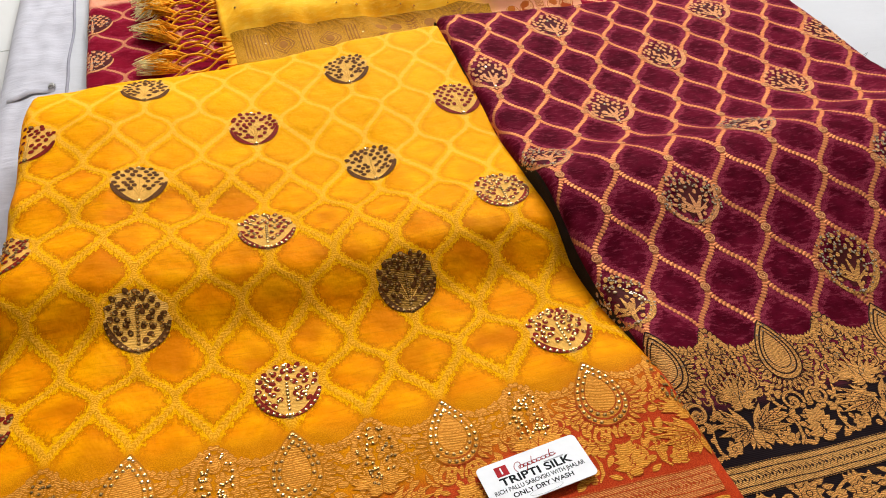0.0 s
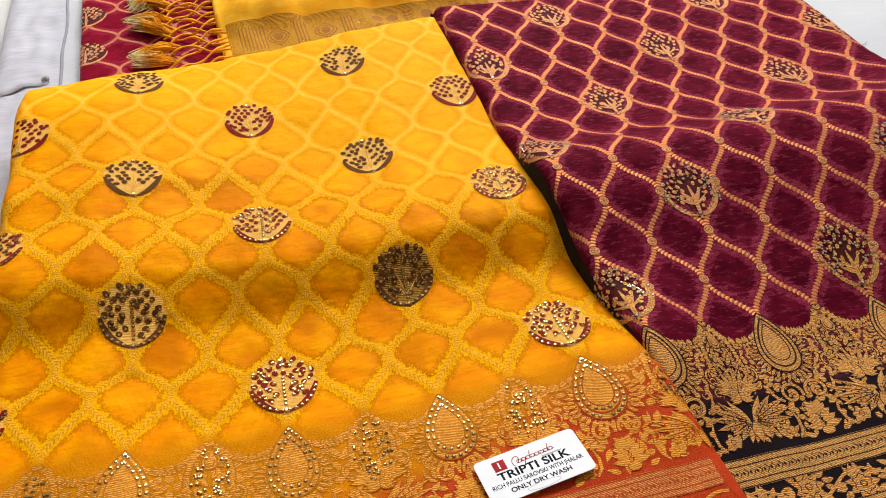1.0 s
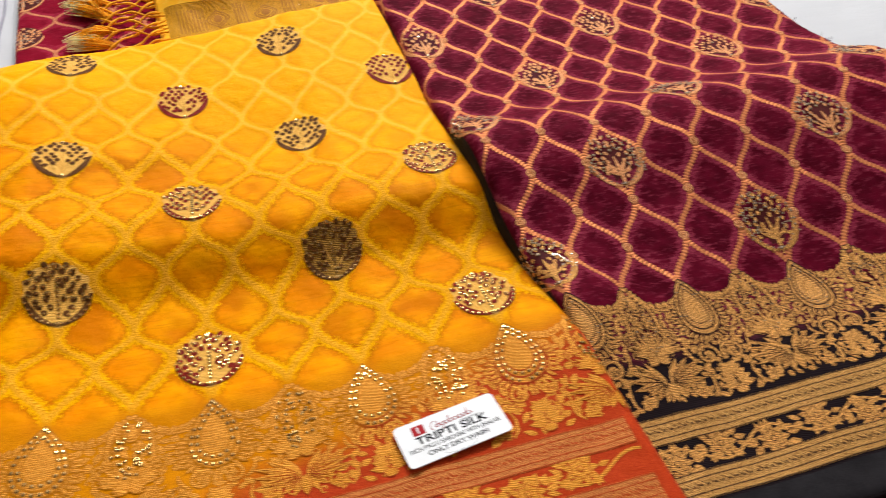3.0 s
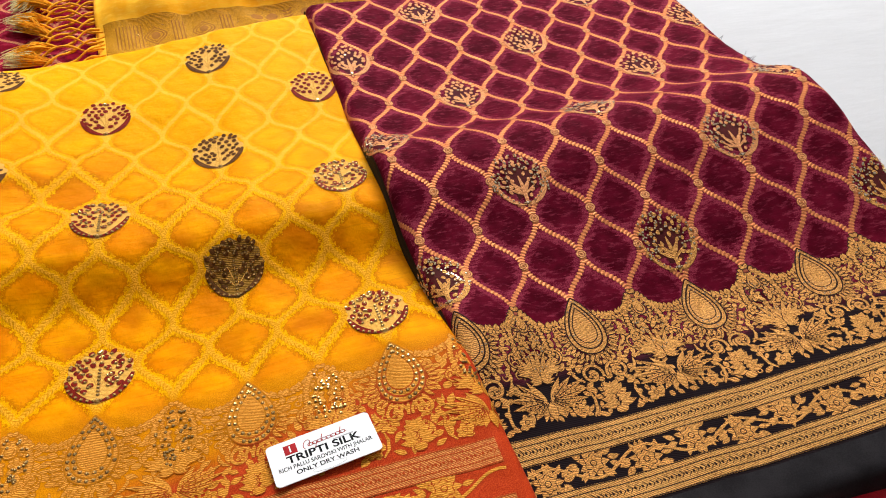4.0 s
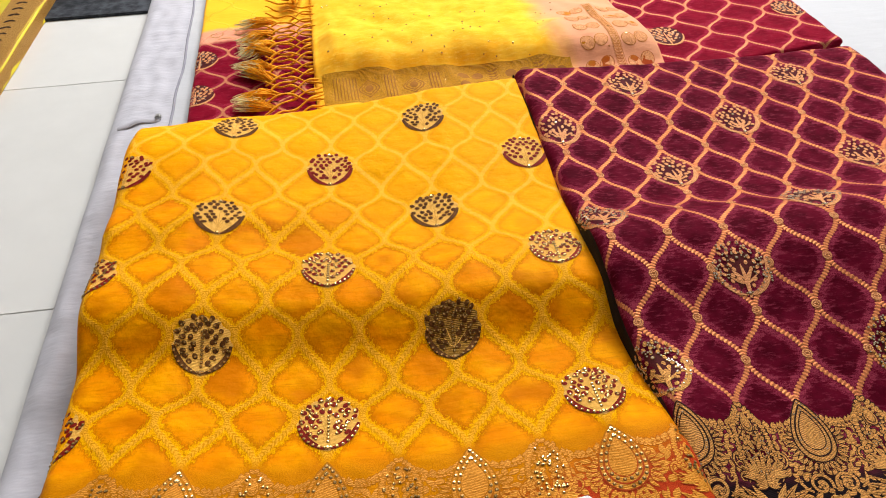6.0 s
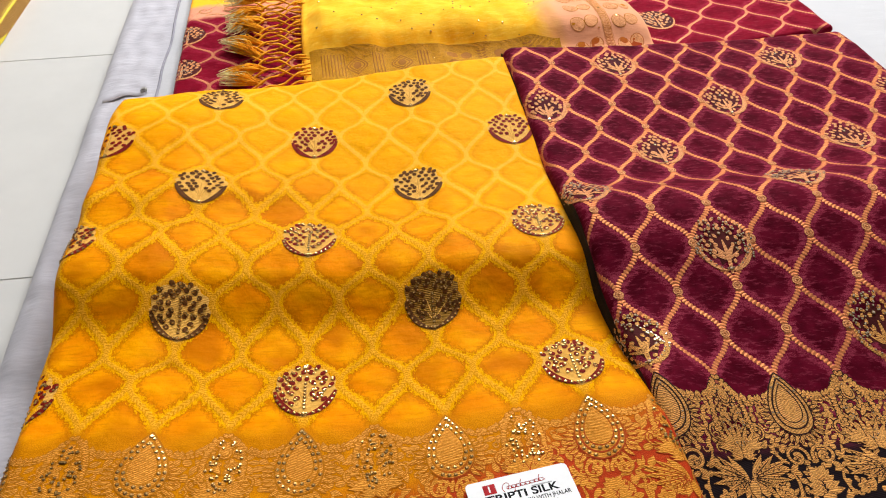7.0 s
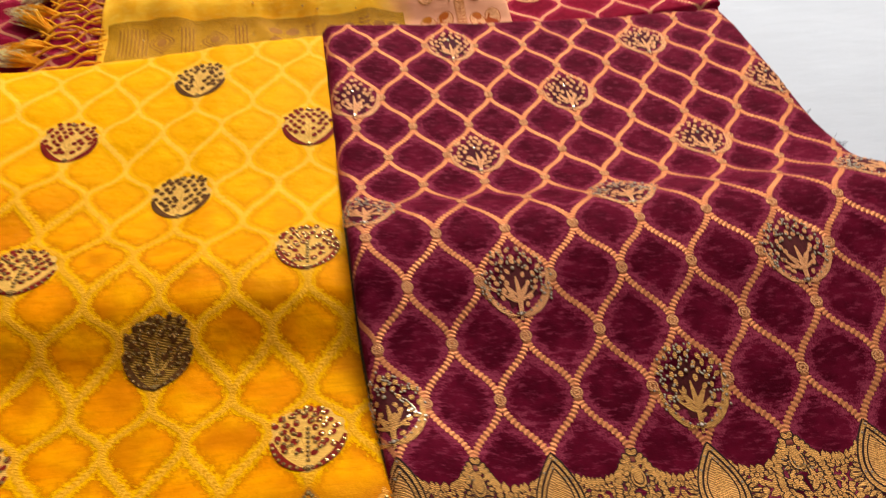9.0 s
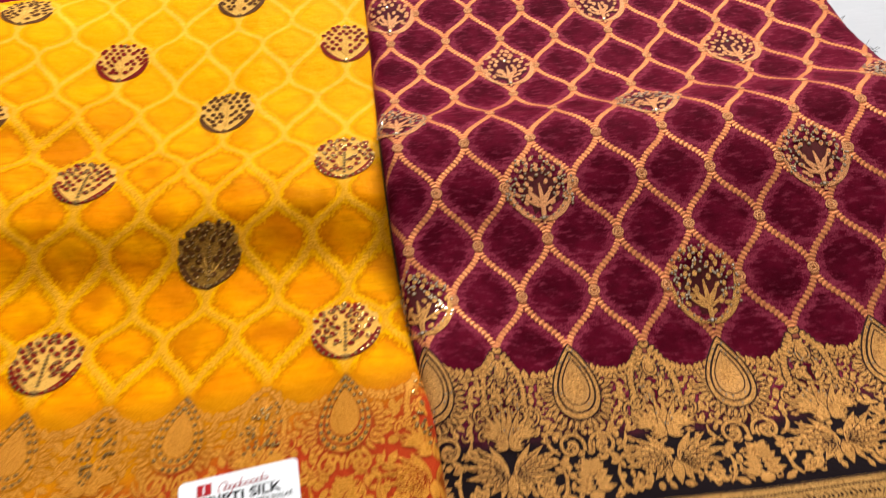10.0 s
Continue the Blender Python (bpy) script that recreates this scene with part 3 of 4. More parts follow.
def maroon_height(u, v):
    z = m_profile(v) + 0.0638 * (u - 0.3) + 0.1083 * (u - 0.3) ** 2 - 0.1556 * (u - 0.3) * (v - 0.25)
    swell = np.where(v > 0.13, np.exp(-(((v - 0.13) / 0.07) ** 2)), 0.3 + 0.7 * np.exp(-(((v - 0.13) / 0.07) ** 2)))
    z = z + swell * (0.022 * np.exp(-((np.maximum(u, 0.0) / 0.070) ** 2)) - 0.013 * np.clip((u - 0.14) / 0.10, 0, 1) ** 2 * (3 - 2 * np.clip((u - 0.14) / 0.10, 0, 1)))
    return z + 0.0012 * ripple(u, v, 21, 0.09) + 0.0004 * ripple(u, v, 22, 0.035)


M = Cloth(0.265, 0.39, 16.31, maroon_height, m_profile, 0.1156, 0.2511, MH, MQ)
M.pull = lambda u, v: 0.010 * np.exp(-((np.maximum(u, 0.0) / 0.060) ** 2)) * np.exp(-(((v - 0.12) / 0.11) ** 2))
maroon = M.sheet("maroon_saree", M_MAROON, (0.008, -0.024), (0.49, 0.482), (-0.075, -0.072), (0.757, 0.784), base=0.02, layers=3, label="folded maroon silk saree with gold lattice and tree motifs")

# ---------------------------------------------------------------- the sarees behind
b_profile = smooth_curve([-0.5, 0.0, 0.5, 1.0, 1.6], [0.018, 0.018, 0.018, 0.018, 0.018])


def back_height(u, v):
    return b_profile(v) + 0.0015 * ripple(u, v, 31, 0.12) + 0.02 * np.exp(-(((v - 0.24 - 0.1 * u) / 0.05) ** 2)) * np.clip(u * 4 - 2.6, 0, 1)


B = Cloth(-0.467, 1.02, 20.0, back_height, b_profile, 0.963, 0.109, 0.0415, 0.0525)
crimson = B.sheet("crimson_saree", M_CRIMSON, (0.004, 0.004), (1.075, 1.075), (-0.12, 0.03), (1.0, 1.0), step=0.006, radius=0.008, layers=1, label="crimson silk saree with peach lattice, spread open behind")


# ---------------------------------------------------------------- embroidered tree motifs
def arc(cx, cy, rx, ry, a0, a1, n=16):
    a = np.radians(np.linspace(a0, a1, n))
    return np.stack([cx + rx * np.cos(a), cy + ry * np.sin(a)], -1)


def berry_places(rng, cx, cy, rx, ry, gap=0.0088):
    """Staggered places inside an upright oval, clear of its lowest part and of the trunk."""
    out, row = [], 0
    y = cy - 0.62 * ry
    while y < cy + 1.0 * ry:
        x = -rx + (gap / 2 if row % 2 else 0)
        while x < rx:
            px, py = cx + x + rng.uniform(-0.0017, 0.0017), y + rng.uniform(-0.0017, 0.0017)
            d = ((px - cx) / rx) ** 2 + ((py - cy) / ry) ** 2
            low = ((px - cx) / rx) ** 2 + ((py - cy - 0.25 * ry) / ry) ** 2
            if d < 0.97 and low < 0.88 and (abs(px) > 0.0042 or py > cy + 0.35 * ry):
                out.append((px, py, math.atan2(py - cy + 0.8 * ry, px - cx)))
            x += gap
        y, row = y + gap * 0.78, row + 1
    return out


def yellow_tree(X, Yr, thread, fill, studs, seed):
    """A small tree standing in a pointed crescent: beige ground, dark berries, gold studs on some."""
    rng = random.Random(seed)
    at = Y.node(X, Yr)
    cx, cy, rx, ry = 0.0, 0.049, 0.0285, 0.0325
    turn = rng.uniform(-0.03, 0.03)
    st = lambda: Stitches(Y, at, 1.0, turn)
    s = st()
    a = np.radians(np.linspace(-4, 184, 24))
    crown = np.stack([cx + rx * (1 + 0.06 * np.sin(a * 11 + seed)) * np.cos(a), cy + 0.88 * ry * (1 + 0.06 * np.sin(a * 11 + seed)) * np.sin(a)], -1)
    t = np.linspace(0.04, 1, 12)[:, None]
    foot = (1 - t) ** 2 * np.array([-rx, cy - 0.06 * ry]) + 2 * t * (1 - t) * np.array([-rx * 0.80, cy - 0.82 * ry]) + t**2 * np.array([0, cy - 1.13 * ry])
    s.blob(np.concatenate([crown, foot, (foot * np.array([-1, 1]))[-2::-1]]), 0.0007, 4, (cx, cy))
    tree = s.done("tree_motif", fill, yellow, "embroidered tree in a crescent")
    s = st()
    t = np.linspace(0, 1, 16)[:, None]
    for sx in (-1, 1):
        p0, p1, p2 = np.array([sx * rx * 0.97, cy - 0.08 * ry]), np.array([sx * rx * 0.76, cy - 0.80 * ry]), np.array([sx * 0.0022, cy - 1.04 * ry])
        s.stroke((1 - t) ** 2 * p0 + 2 * t * (1 - t) * p1 + t**2 * p2, 0.0060, 0.0015)
    s.done("crescent", thread, tree)
    s = st()
    for dx in (-0.013, -0.007, 0.0, 0.007, 0.013):
        t = np.linspace(0, 1, 8)
        s.stroke(np.stack([dx * t**1.6, 0.022 + (0.036 - abs(dx) * 1.1) * t], -1), 0.0011, 0.0011)
    s.done("branch_fan", M_BRANCH if fill is not M_BEIGESHADE else M_BEIGE, tree)
    s = st()
    places = berry_places(rng, cx, cy, rx, ry, 0.0085)
    for x, y, ang in places:
        s.oval(x, y, rng.uniform(0.0029, 0.0037), rng.uniform(0.0024, 0.0030), ang + rng.uniform(-0.6, 0.6), 0.0019, 8)
    s.done("berry_spray", thread, tree)
    dots = [(0.0, 0.0165, 0.0021), (-0.001, cy + ry * 0.84, 0.0021)]
    if studs:
        for x, y, ang in places:
            dots += [(x + rng.uniform(-0.003, 0.003), y + rng.uniform(-0.003, 0.003), 0.00125) for _ in range(2 if rng.random() < 0.6 else 1)]
        dots += [(x, y, 0.00125) for x, y in arc(cx, cy + 0.001, rx * 0.98, ry * 1.02, 196, 344, 14)]
        dots += [(0, 0.024 + 0.0044 * k, 0.00125) for k in range(8)]
    st().studs(dots, 0.0019, M_STUD, tree, "gold crystal studs")


for X in (-12, -8, -4, 0, 4):
    for Yr in ((4, 0, -4) if X % 8 == 0 else (2, -2, -6)):
        # this tree lies in the shaded valley; its fill is coloured dark for that
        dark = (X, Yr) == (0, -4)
        yellow_tree(X, Yr, M_UMBER if X % 8 == 0 else M_WINE, M_BEIGESHADE if dark else M_BEIGE, Yr <= -2, X * 7 + Yr)


def maroon_tree(X, Yr, seed):
    """Gold leaves on a dusky ground above a thin gold crescent, with clear crystals on the nearer ones."""
    rng = random.Random(seed)
    at = M.node(X, Yr)
    cx, cy, rx, ry = 0.0, 0.048, 0.0260, 0.0325
    st = lambda: Stitches(M, at)
    s = st()
    a = np.radians(np.arange(26) / 26 * 360)
    edge = (0.66 if Yr <= 1 else 0.74) + 0.12 * np.sin(a * 9 + seed)
    s.blob(np.stack([cx + rx * edge * np.cos(a), cy + ry * edge * np.sin(a)], -1), 0.0005, 4, (cx, cy))
    tree = s.done("tree_motif", M_DUSK if Yr <= 1 else M_DEEP, maroon, "embroidered tree in a crescent")
    gold = M_GOLD if Yr < 0 else M_PEACH
    s = st()
    s.stroke(arc(cx, cy + 0.006, rx * 1.02, ry * 1.10, 186, 266, 20), 0.0040, 0.0014)
    s.stroke(arc(cx, cy + 0.006, rx * 1.04, ry * 1.10, 274, 368, 20), 0.0060, 0.0014)
    s.done("crescent", gold, tree)
    s = st()
    t = np.linspace(0, 1, 8)
    s.stroke(np.stack([0.001 * np.sin(t * 3), 0.014 + 0.040 * t], -1), 0.0042, 0.0014)
    for sx in (-1, 1):
        for k, (y0, l, ang) in enumerate(((0.030, 0.016, 62), (0.036, 0.013, 48), (0.030, 0.018, 35))):
            an = math.radians(90 - sx * ang)
            s.stroke(np.stack([l * t * math.cos(an), y0 + l * t * math.sin(an) + 0.003 * t**2], -1), 0.0026, 0.0013)
    s.done("trunk", gold, tree)
    s = st()
    places = berry_places(rng, cx, cy + 0.002, rx * 1.08, ry * 1.08, 0.0084)
    big = 1.0 if Yr <= 1 else 1.12
    for x, y, ang in places:
        s.oval(x + rng.uniform(-0.0012, 0.0012), y + rng.uniform(-0.0012, 0.0012), big * rng.uniform(0.0025, 0.0032), big * rng.uniform(0.0017, 0.0022), ang + rng.uniform(-0.7, 0.7), 0.0016)
    s.done("foliage", gold, tree)
    dots = [(0.0, 0.020, 0.0017), (-0.001, cy + 0.014, 0.0015)]
    if Yr <= 2:
        for k in range(80):
            an, r = rng.uniform(-0.5, 3.6), rng.uniform(0.35, 1.25) ** 0.7
            dots.append((cx + rx * r * math.cos(an), cy + ry * r * math.sin(an), rng.uniform(0.0008, 0.0011)))
        dots += [(x, y, 0.0008) for x, y in arc(cx, cy + 0.003, rx * 0.93, ry * 0.95, 195, 345, 12)]
    st().studs(dots, 0.0017, M_CRYSTAL, tree, "clear crystal studs")


for X in range(-4, 13, 4):
    for Yr in ((8, 4, 0) if X % 8 == 0 else (6, 2, -2)):
        maroon_tree(X, Yr, X * 5 + Yr)

s = Stitches(M)
for Yr in range(-1, 11):
    for X in range(-4, 14):
        if (X + Yr) % 2 == 0 and -0.02 < M.node(X, Yr)[0] < 0.5:
            u, q = M.node(X, Yr)
            for r in (0.0042, 0.0021):
                s.stroke(arc(u, q, r, r, 0, 360, 13), 0.0016, 0.0016, False)
tagged(s.done("crossing_knotwork", M_PEACH, maroon, "small gold spiral rosettes at the lattice crossings"), kind="stuff")


# ---------------------------------------------------------------- woven borders
def teardrop(w, length, top=0.0, n=30, teeth=0.0):
    t = np.arange(n) / n * 2 * math.pi
    x = w * np.sin(t) * np.sin(t / 2) ** 0.95 * 1.12
    y = top - length * (1 - np.cos(t)) / 2
    if teeth:
        c = np.array([0.0, top - length * 0.62])
        k = 1 + teeth * (np.arange(n) % 2) * (np.abs(t - math.pi) < 1.75)
        x, y = c[0] + (x - c[0]) * k, c[1] + (y - c[1]) * k
    return np.stack([x, y], -1)


def spiral(cx, cy, r, turns, start, flip=1, n=26):
    t = np.linspace(0, 1, n)
    a = start + flip * turns * 2 * math.pi * t
    k = r * (1 - 0.8 * t)
    return np.stack([cx + k * np.cos(a), cy + k * np.sin(a)], -1)


def paisley(cloth, at, k, gold, line, core, stud, parent, rng, lots, fat):
    """A drop: a studded rim, fine lines, a full heart with a pale kernel, and a fringe of spikes round its foot."""
    st = lambda: Stitches(cloth, at, k * fat)
    s = st()
    s.blob(teardrop(0.0225, 0.068, 0.001, 40), 0.0009, 4, (0, -0.042))
    p = s.done("paisley", gold, parent, "woven gold paisley with studded rim")
    s = st().outlined(0.0009)
    for a in np.linspace(-118, 118, 25):
        b = math.radians(-90 + a)
        r = 0.0205 + 0.0035 * math.cos(math.radians(a))
        s.leaf(r * math.cos(b), -0.043 + r * 1.02 * math.sin(b), 0.0092 if abs(a) < 100 else 0.006, 0.0030, b + 0.16 * (1 if a > 0 else -1), 0.0011, 6)
    finish(s, "fringe", gold, line, p)
    s = st()
    for w, l, top, wd in ((0.0172, 0.054, -0.0065, 0.0017), (0.0128, 0.041, -0.013, 0.0011), (0.0222, 0.067, 0.0005, 0.0014)):
        d = teardrop(w, l, top, 40)
        s.stroke(np.concatenate([d, d[:1]]), wd, 0.0014, False)
    s.done("outline", line, p)
    s = st()
    s.blob(teardrop(0.0165, 0.052, -0.008, 30), 0.0011, 3, (0, -0.041))
    s.done("heart", core, p)
    s = st()
    s.blob(teardrop(0.0070, 0.025, -0.022, 20), 0.0016, 2, (0, -0.038))
    s.done("kernel", gold, p)
    dots = []
    for w, l, top, c in ((0.0197, 0.060, -0.0035, 27), (0.0148, 0.045, -0.0115, 19)):
        dots += [(x, y, 0.00125 if lots > 0.5 else 0.0008) for x, y in teardrop(w, l, top, c) if rng.random() < lots]
    st().studs(dots, 0.0014, stud, p, "crystal studs")


def finish(s, name, gold, line, parent, label=""):
    """The gold shapes as one part, their dark outlines as its sub-part."""
    ob = s.done(name, gold, parent, label)
    s.under.done("outline", line, ob)
    return ob


def rosette(s, x, y, r, petals=5, off=0.0012):
    for k in range(petals):
        a = k / petals * 2 * math.pi + 0.5
        s.oval(x + 0.62 * r * math.cos(a), y + 0.62 * r * math.sin(a), 0.5 * r, 0.36 * r, a, off, 7, 1)
    s.oval(x, y, 0.3 * r, 0.3 * r, 0, off + 0.0004, 6, 1)


def bush(cloth, at, k, gold, line, stud, parent, rng, lots):
    """A pointed flowering bush: a bud in a scalloped hood, two flowers, and a wide fan of petals with curled sides."""
    s = Stitches(cloth, at, k).outlined(0.0011)
    for sx in (-1, 1):
        for j in range(13):
            t = j / 12
            x, y = 0.002 + 0.0165 * math.sin(t * math.pi * 0.60) ** 0.8, -0.002 - 0.046 * t
            s.oval(sx * x, y, 0.0029, 0.0021, sx * (0.9 - 1.2 * t), 0.0009, 7)
        for j in range(6):
            t = j / 5
            s.oval(sx * (0.002 + 0.0085 * math.sin(t * math.pi * 0.8)), -0.012 - 0.020 * t, 0.0021, 0.0015, sx * (0.9 - 1.4 * t), 0.0010, 6)
        rosette(s, sx * 0.0080, -0.0395, 0.0062)
        rosette(s, sx * 0.0195, -0.0540, 0.0055)
        s.stroke(spiral(sx * 0.0215, -0.0580, 0.0095, 0.85, -math.pi / 2, sx, 22), 0.0019, 0.0011)
        for j in range(6):
            a = math.radians(90 - sx * (6 + 17 * j))
            s.leaf(sx * (0.0005 + 0.0012 * j), -0.080 + 0.0012 * j, 0.031 - 0.0026 * j, 0.0052, a, 0.0010 + 0.0001 * j, 8)
            s.leaf(sx * 0.0005, -0.083, 0.020 - 0.0016 * j, 0.0036, a - sx * 0.14, 0.0017, 6)
        s.leaf(sx * 0.0015, -0.049, 0.013, 0.0045, math.radians(90 - sx * 38), 0.0014)
    s.blob(teardrop(0.0068, 0.021, -0.010, 20), 0.0012, 2)
    s.blob(teardrop(0.0040, 0.013, -0.015, 16), 0.0017, 2)
    b = finish(s, "flower_bush", gold, line, parent, "woven gold flowering bush")
    dots = []
    for _ in range(int(46 * lots) + 5):
        a, r = rng.uniform(0, 6.28), rng.uniform(0.3, 0.95)
        dots.append((0.018 * r * math.cos(a), -0.042 + 0.036 * r * math.sin(a), 0.0012 if lots > 0.5 else 0.0007))
    Stitches(cloth, at, k).studs(dots, 0.0019, stud, b, "crystal studs")


def scrolls(cloth, at, k, gold, line, parent):
    """A pair of curling tendrils above a pine cone."""
    for sx in (-1, 1):
        s = Stitches(cloth, at, k).outlined(0.0007)
        s.stroke(spiral(sx * 0.0128, -0.0875, 0.0112, 1.45, math.radians(200 if sx > 0 else -20), -sx, 36), 0.0027, 0.0010, False)
        rosette(s, sx * 0.0128, -0.0880, 0.0042, 4, 0.0009)
        s.stroke([(sx * 0.0225, -0.0935), (sx * 0.0275, -0.0905), (sx * 0.0310, -0.0850), (sx * 0.0315, -0.0790)], 0.0032, 0.0009)
        finish(s, "tendril", gold, line, parent, "curling gold tendril")
    s = Stitches(cloth, at, k).outlined(0.0007)
    for sx in (-1, 1):
        for j in range(5):
            s.leaf(sx * 0.0004, -0.1225 + 0.0042 * j, 0.0165 - 0.0014 * j, 0.0072, math.radians(90 - sx * (82 - 11 * j)), 0.0010 + 0.0001 * j)
        s.leaf(sx * 0.0155, -0.1035, 0.0105, 0.0052, math.radians(90 - sx * 65), 0.0008)
        s.leaf(sx * 0.0130, -0.1300, 0.0120, 0.0052, math.radians(90 - sx * 62), 0.0008)
    s.leaf(0, -0.1120, 0.0145, 0.0078, math.pi / 2, 0.0017)
    s.oval(0, -0.1270, 0.0058, 0.0040, 0, 0.0017)
    finish(s, "pine_cone", gold, line, parent, "woven gold pine cone")


def spray(cloth, at, k, gold, line, parent, rng):
    """Long leaves spreading from one point, with small curls below."""
    s = Stitches(cloth, at, k).outlined(0.0007)
    for sx in (-1, 1):
        for j, (length, width, ang) in enumerate(((0.042, 0.0070, 22), (0.041, 0.0072, 9), (0.037, 0.0070, -5), (0.034, 0.0066, 37), (0.027, 0.0066, 54), (0.026, 0.0070, -22), (0.023, 0.0074, -42), (0.021, 0.0070, -66))):
            a = math.radians(90 - sx * (90 - ang))
            s.leaf(sx * 0.002, -0.103, length, width, a, 0.0016 - 0.0001 * j, 9)
        s.stroke(spiral(sx * 0.0285, -0.1165, 0.0098, 1.0, math.radians(100), sx, 26), 0.0028, 0.0009)
        rosette(s, sx * 0.0285, -0.1185, 0.0070, 5, 0.0010)
        s.stroke([(sx * 0.037, -0.126), (sx * 0.0425, -0.119), (sx * 0.044, -0.109), (sx * 0.0415, -0.099)], 0.0030, 0.0008)
        s.leaf(sx * 0.040, -0.100, 0.012, 0.0055, math.radians(90 - sx * 50), 0.0010)
        s.leaf(sx * 0.0365, -0.124, 0.010, 0.0050, math.radians(90 + sx * 60), 0.0010)
    s.leaf(0, -0.104, 0.020, 0.0090, -math.pi / 2, 0.0018)
    sp = finish(s, "leaf_spray", gold, line, parent, "spreading gold leaves")
    s = Stitches(cloth, at, k)
    for sx in (-1, 1):
        for length, ang in ((0.038, 22), (0.037, 9), (0.033, -5), (0.030, 37), (0.022, -22), (0.018, -42)):
            a = math.radians(90 - sx * (90 - ang))
            t = np.linspace(0.12, 0.9, 6)
            s.stroke(np.stack([sx * 0.002 + length * t * math.cos(a), -0.103 + length * t * math.sin(a)], -1), 0.0009, 0.0021)
            for j in (0.15, 0.3, 0.45, 0.6, 0.75):
                s.oval(sx * 0.002 + length * j * math.cos(a) - 0.002 * math.sin(a), -0.103 + length * j * math.sin(a) + 0.002 * math.cos(a), 0.0012, 0.0006, a + 0.9, 0.0021, 6, 1)
    s.done("leaf_veining", line, sp)


def filler(cloth, at, k, gold, line, parent, rng, pitch):
    """Leaves, buds and curls packed between the large figures, under a swag of leaves from tip to tip."""
    s = Stitches(cloth, at, k).outlined(0.0006)
    for sx in (-1, 1):
        for j in range(15):
            t = j / 14
            x, y = sx * (0.006 + 0.052 * t), -0.010 - 0.016 * math.sin(math.pi * t) ** 0.7
            s.leaf(x, y - 0.004, 0.0075, 0.0042, math.radians(90 + sx * 40 * (0.5 - t) + rng.uniform(-20, 20)), 0.0008, 6)
            s.oval(x + 0.0015, y - 0.0055, 0.0022, 0.0016, rng.uniform(0, 3), 0.0009, 6, 1)
    row, big = 0, pitch / 0.0062
    y = -0.022
    while y > -0.128:
        x = -0.062 + (pitch / 2 if row % 2 else 0)
        while x < 0.062:
            swag = -0.016 - 0.016 * abs(math.sin(math.pi * x / 0.064)) ** 0.7
            sparse = 0.42 if y < -0.078 else 1.0
            if y < swag and rng.random() < sparse:
                px, py = x + rng.uniform(-0.0016, 0.0016), y + rng.uniform(-0.0016, 0.0016)
                what = rng.random()
                if what < 0.70:
                    a = rng.uniform(0, 6.28)
                    length = big * rng.uniform(0.0065, 0.0092)
                    s.leaf(px - 0.5 * length * math.cos(a), py - 0.5 * length * math.sin(a), length, big * rng.uniform(0.0034, 0.0046), a, 0.0004 + 0.00002 * (row % 9), 6)
                elif what < 0.88:
                    s.oval(px, py, 0.0030 * big, 0.0024 * big, rng.uniform(0, 3), 0.0005 + 0.00002 * (row % 9), 7, 1)
                else:
                    s.stroke(spiral(px, py, 0.0042, 1.0, rng.uniform(0, 6.28), rng.choice((-1, 1)), 14), 0.0016, 0.0006)
            x += pitch
        y, row = y - pitch * 0.80, row + 1
    ob = s.done("leaf_filling", gold, parent, "small gold leaves filling the border")
    s.under.done("leaf_outline", line, ob)


def ribbon(cloth, u0, u1, s0, s1, mat, line, parent, name="border_band"):
    """A plain woven band with rows of beads between dark lines."""
    s = Stitches(cloth)
    n = int((u1 - u0) / 0.004)
    us = np.linspace(u0, u1, n)
    s.patch(us[None, :], np.linspace(s0, s1, 7)[:, None])
    band = s.done(name, mat, parent, "woven gold band with beaded lines")
    s = Stitches(cloth)
    for k in (0.03, 0.24, 0.76, 0.97):
        s.stroke(np.stack([us, np.full(n, s0 + (s1 - s0) * k)], -1), 0.0009, 0.0013, False)
    m = int((u1 - u0) / 0.0062)
    for k in range(m):
        u = u0 + (k + 0.5) * (u1 - u0) / m
        s.stroke([(u - 0.002, s0 + (s1 - s0) * 0.36), (u + 0.001, s0 + (s1 - s0) * 0.5), (u - 0.002, s0 + (s1 - s0) * 0.64)], 0.0012, 0.0013)
        s.oval(u + 0.003, s0 + (s1 - s0) * 0.5, 0.0011, 0.0016, 0.3, 0.0013, 6, 1)
    s.done("beading", line, band)


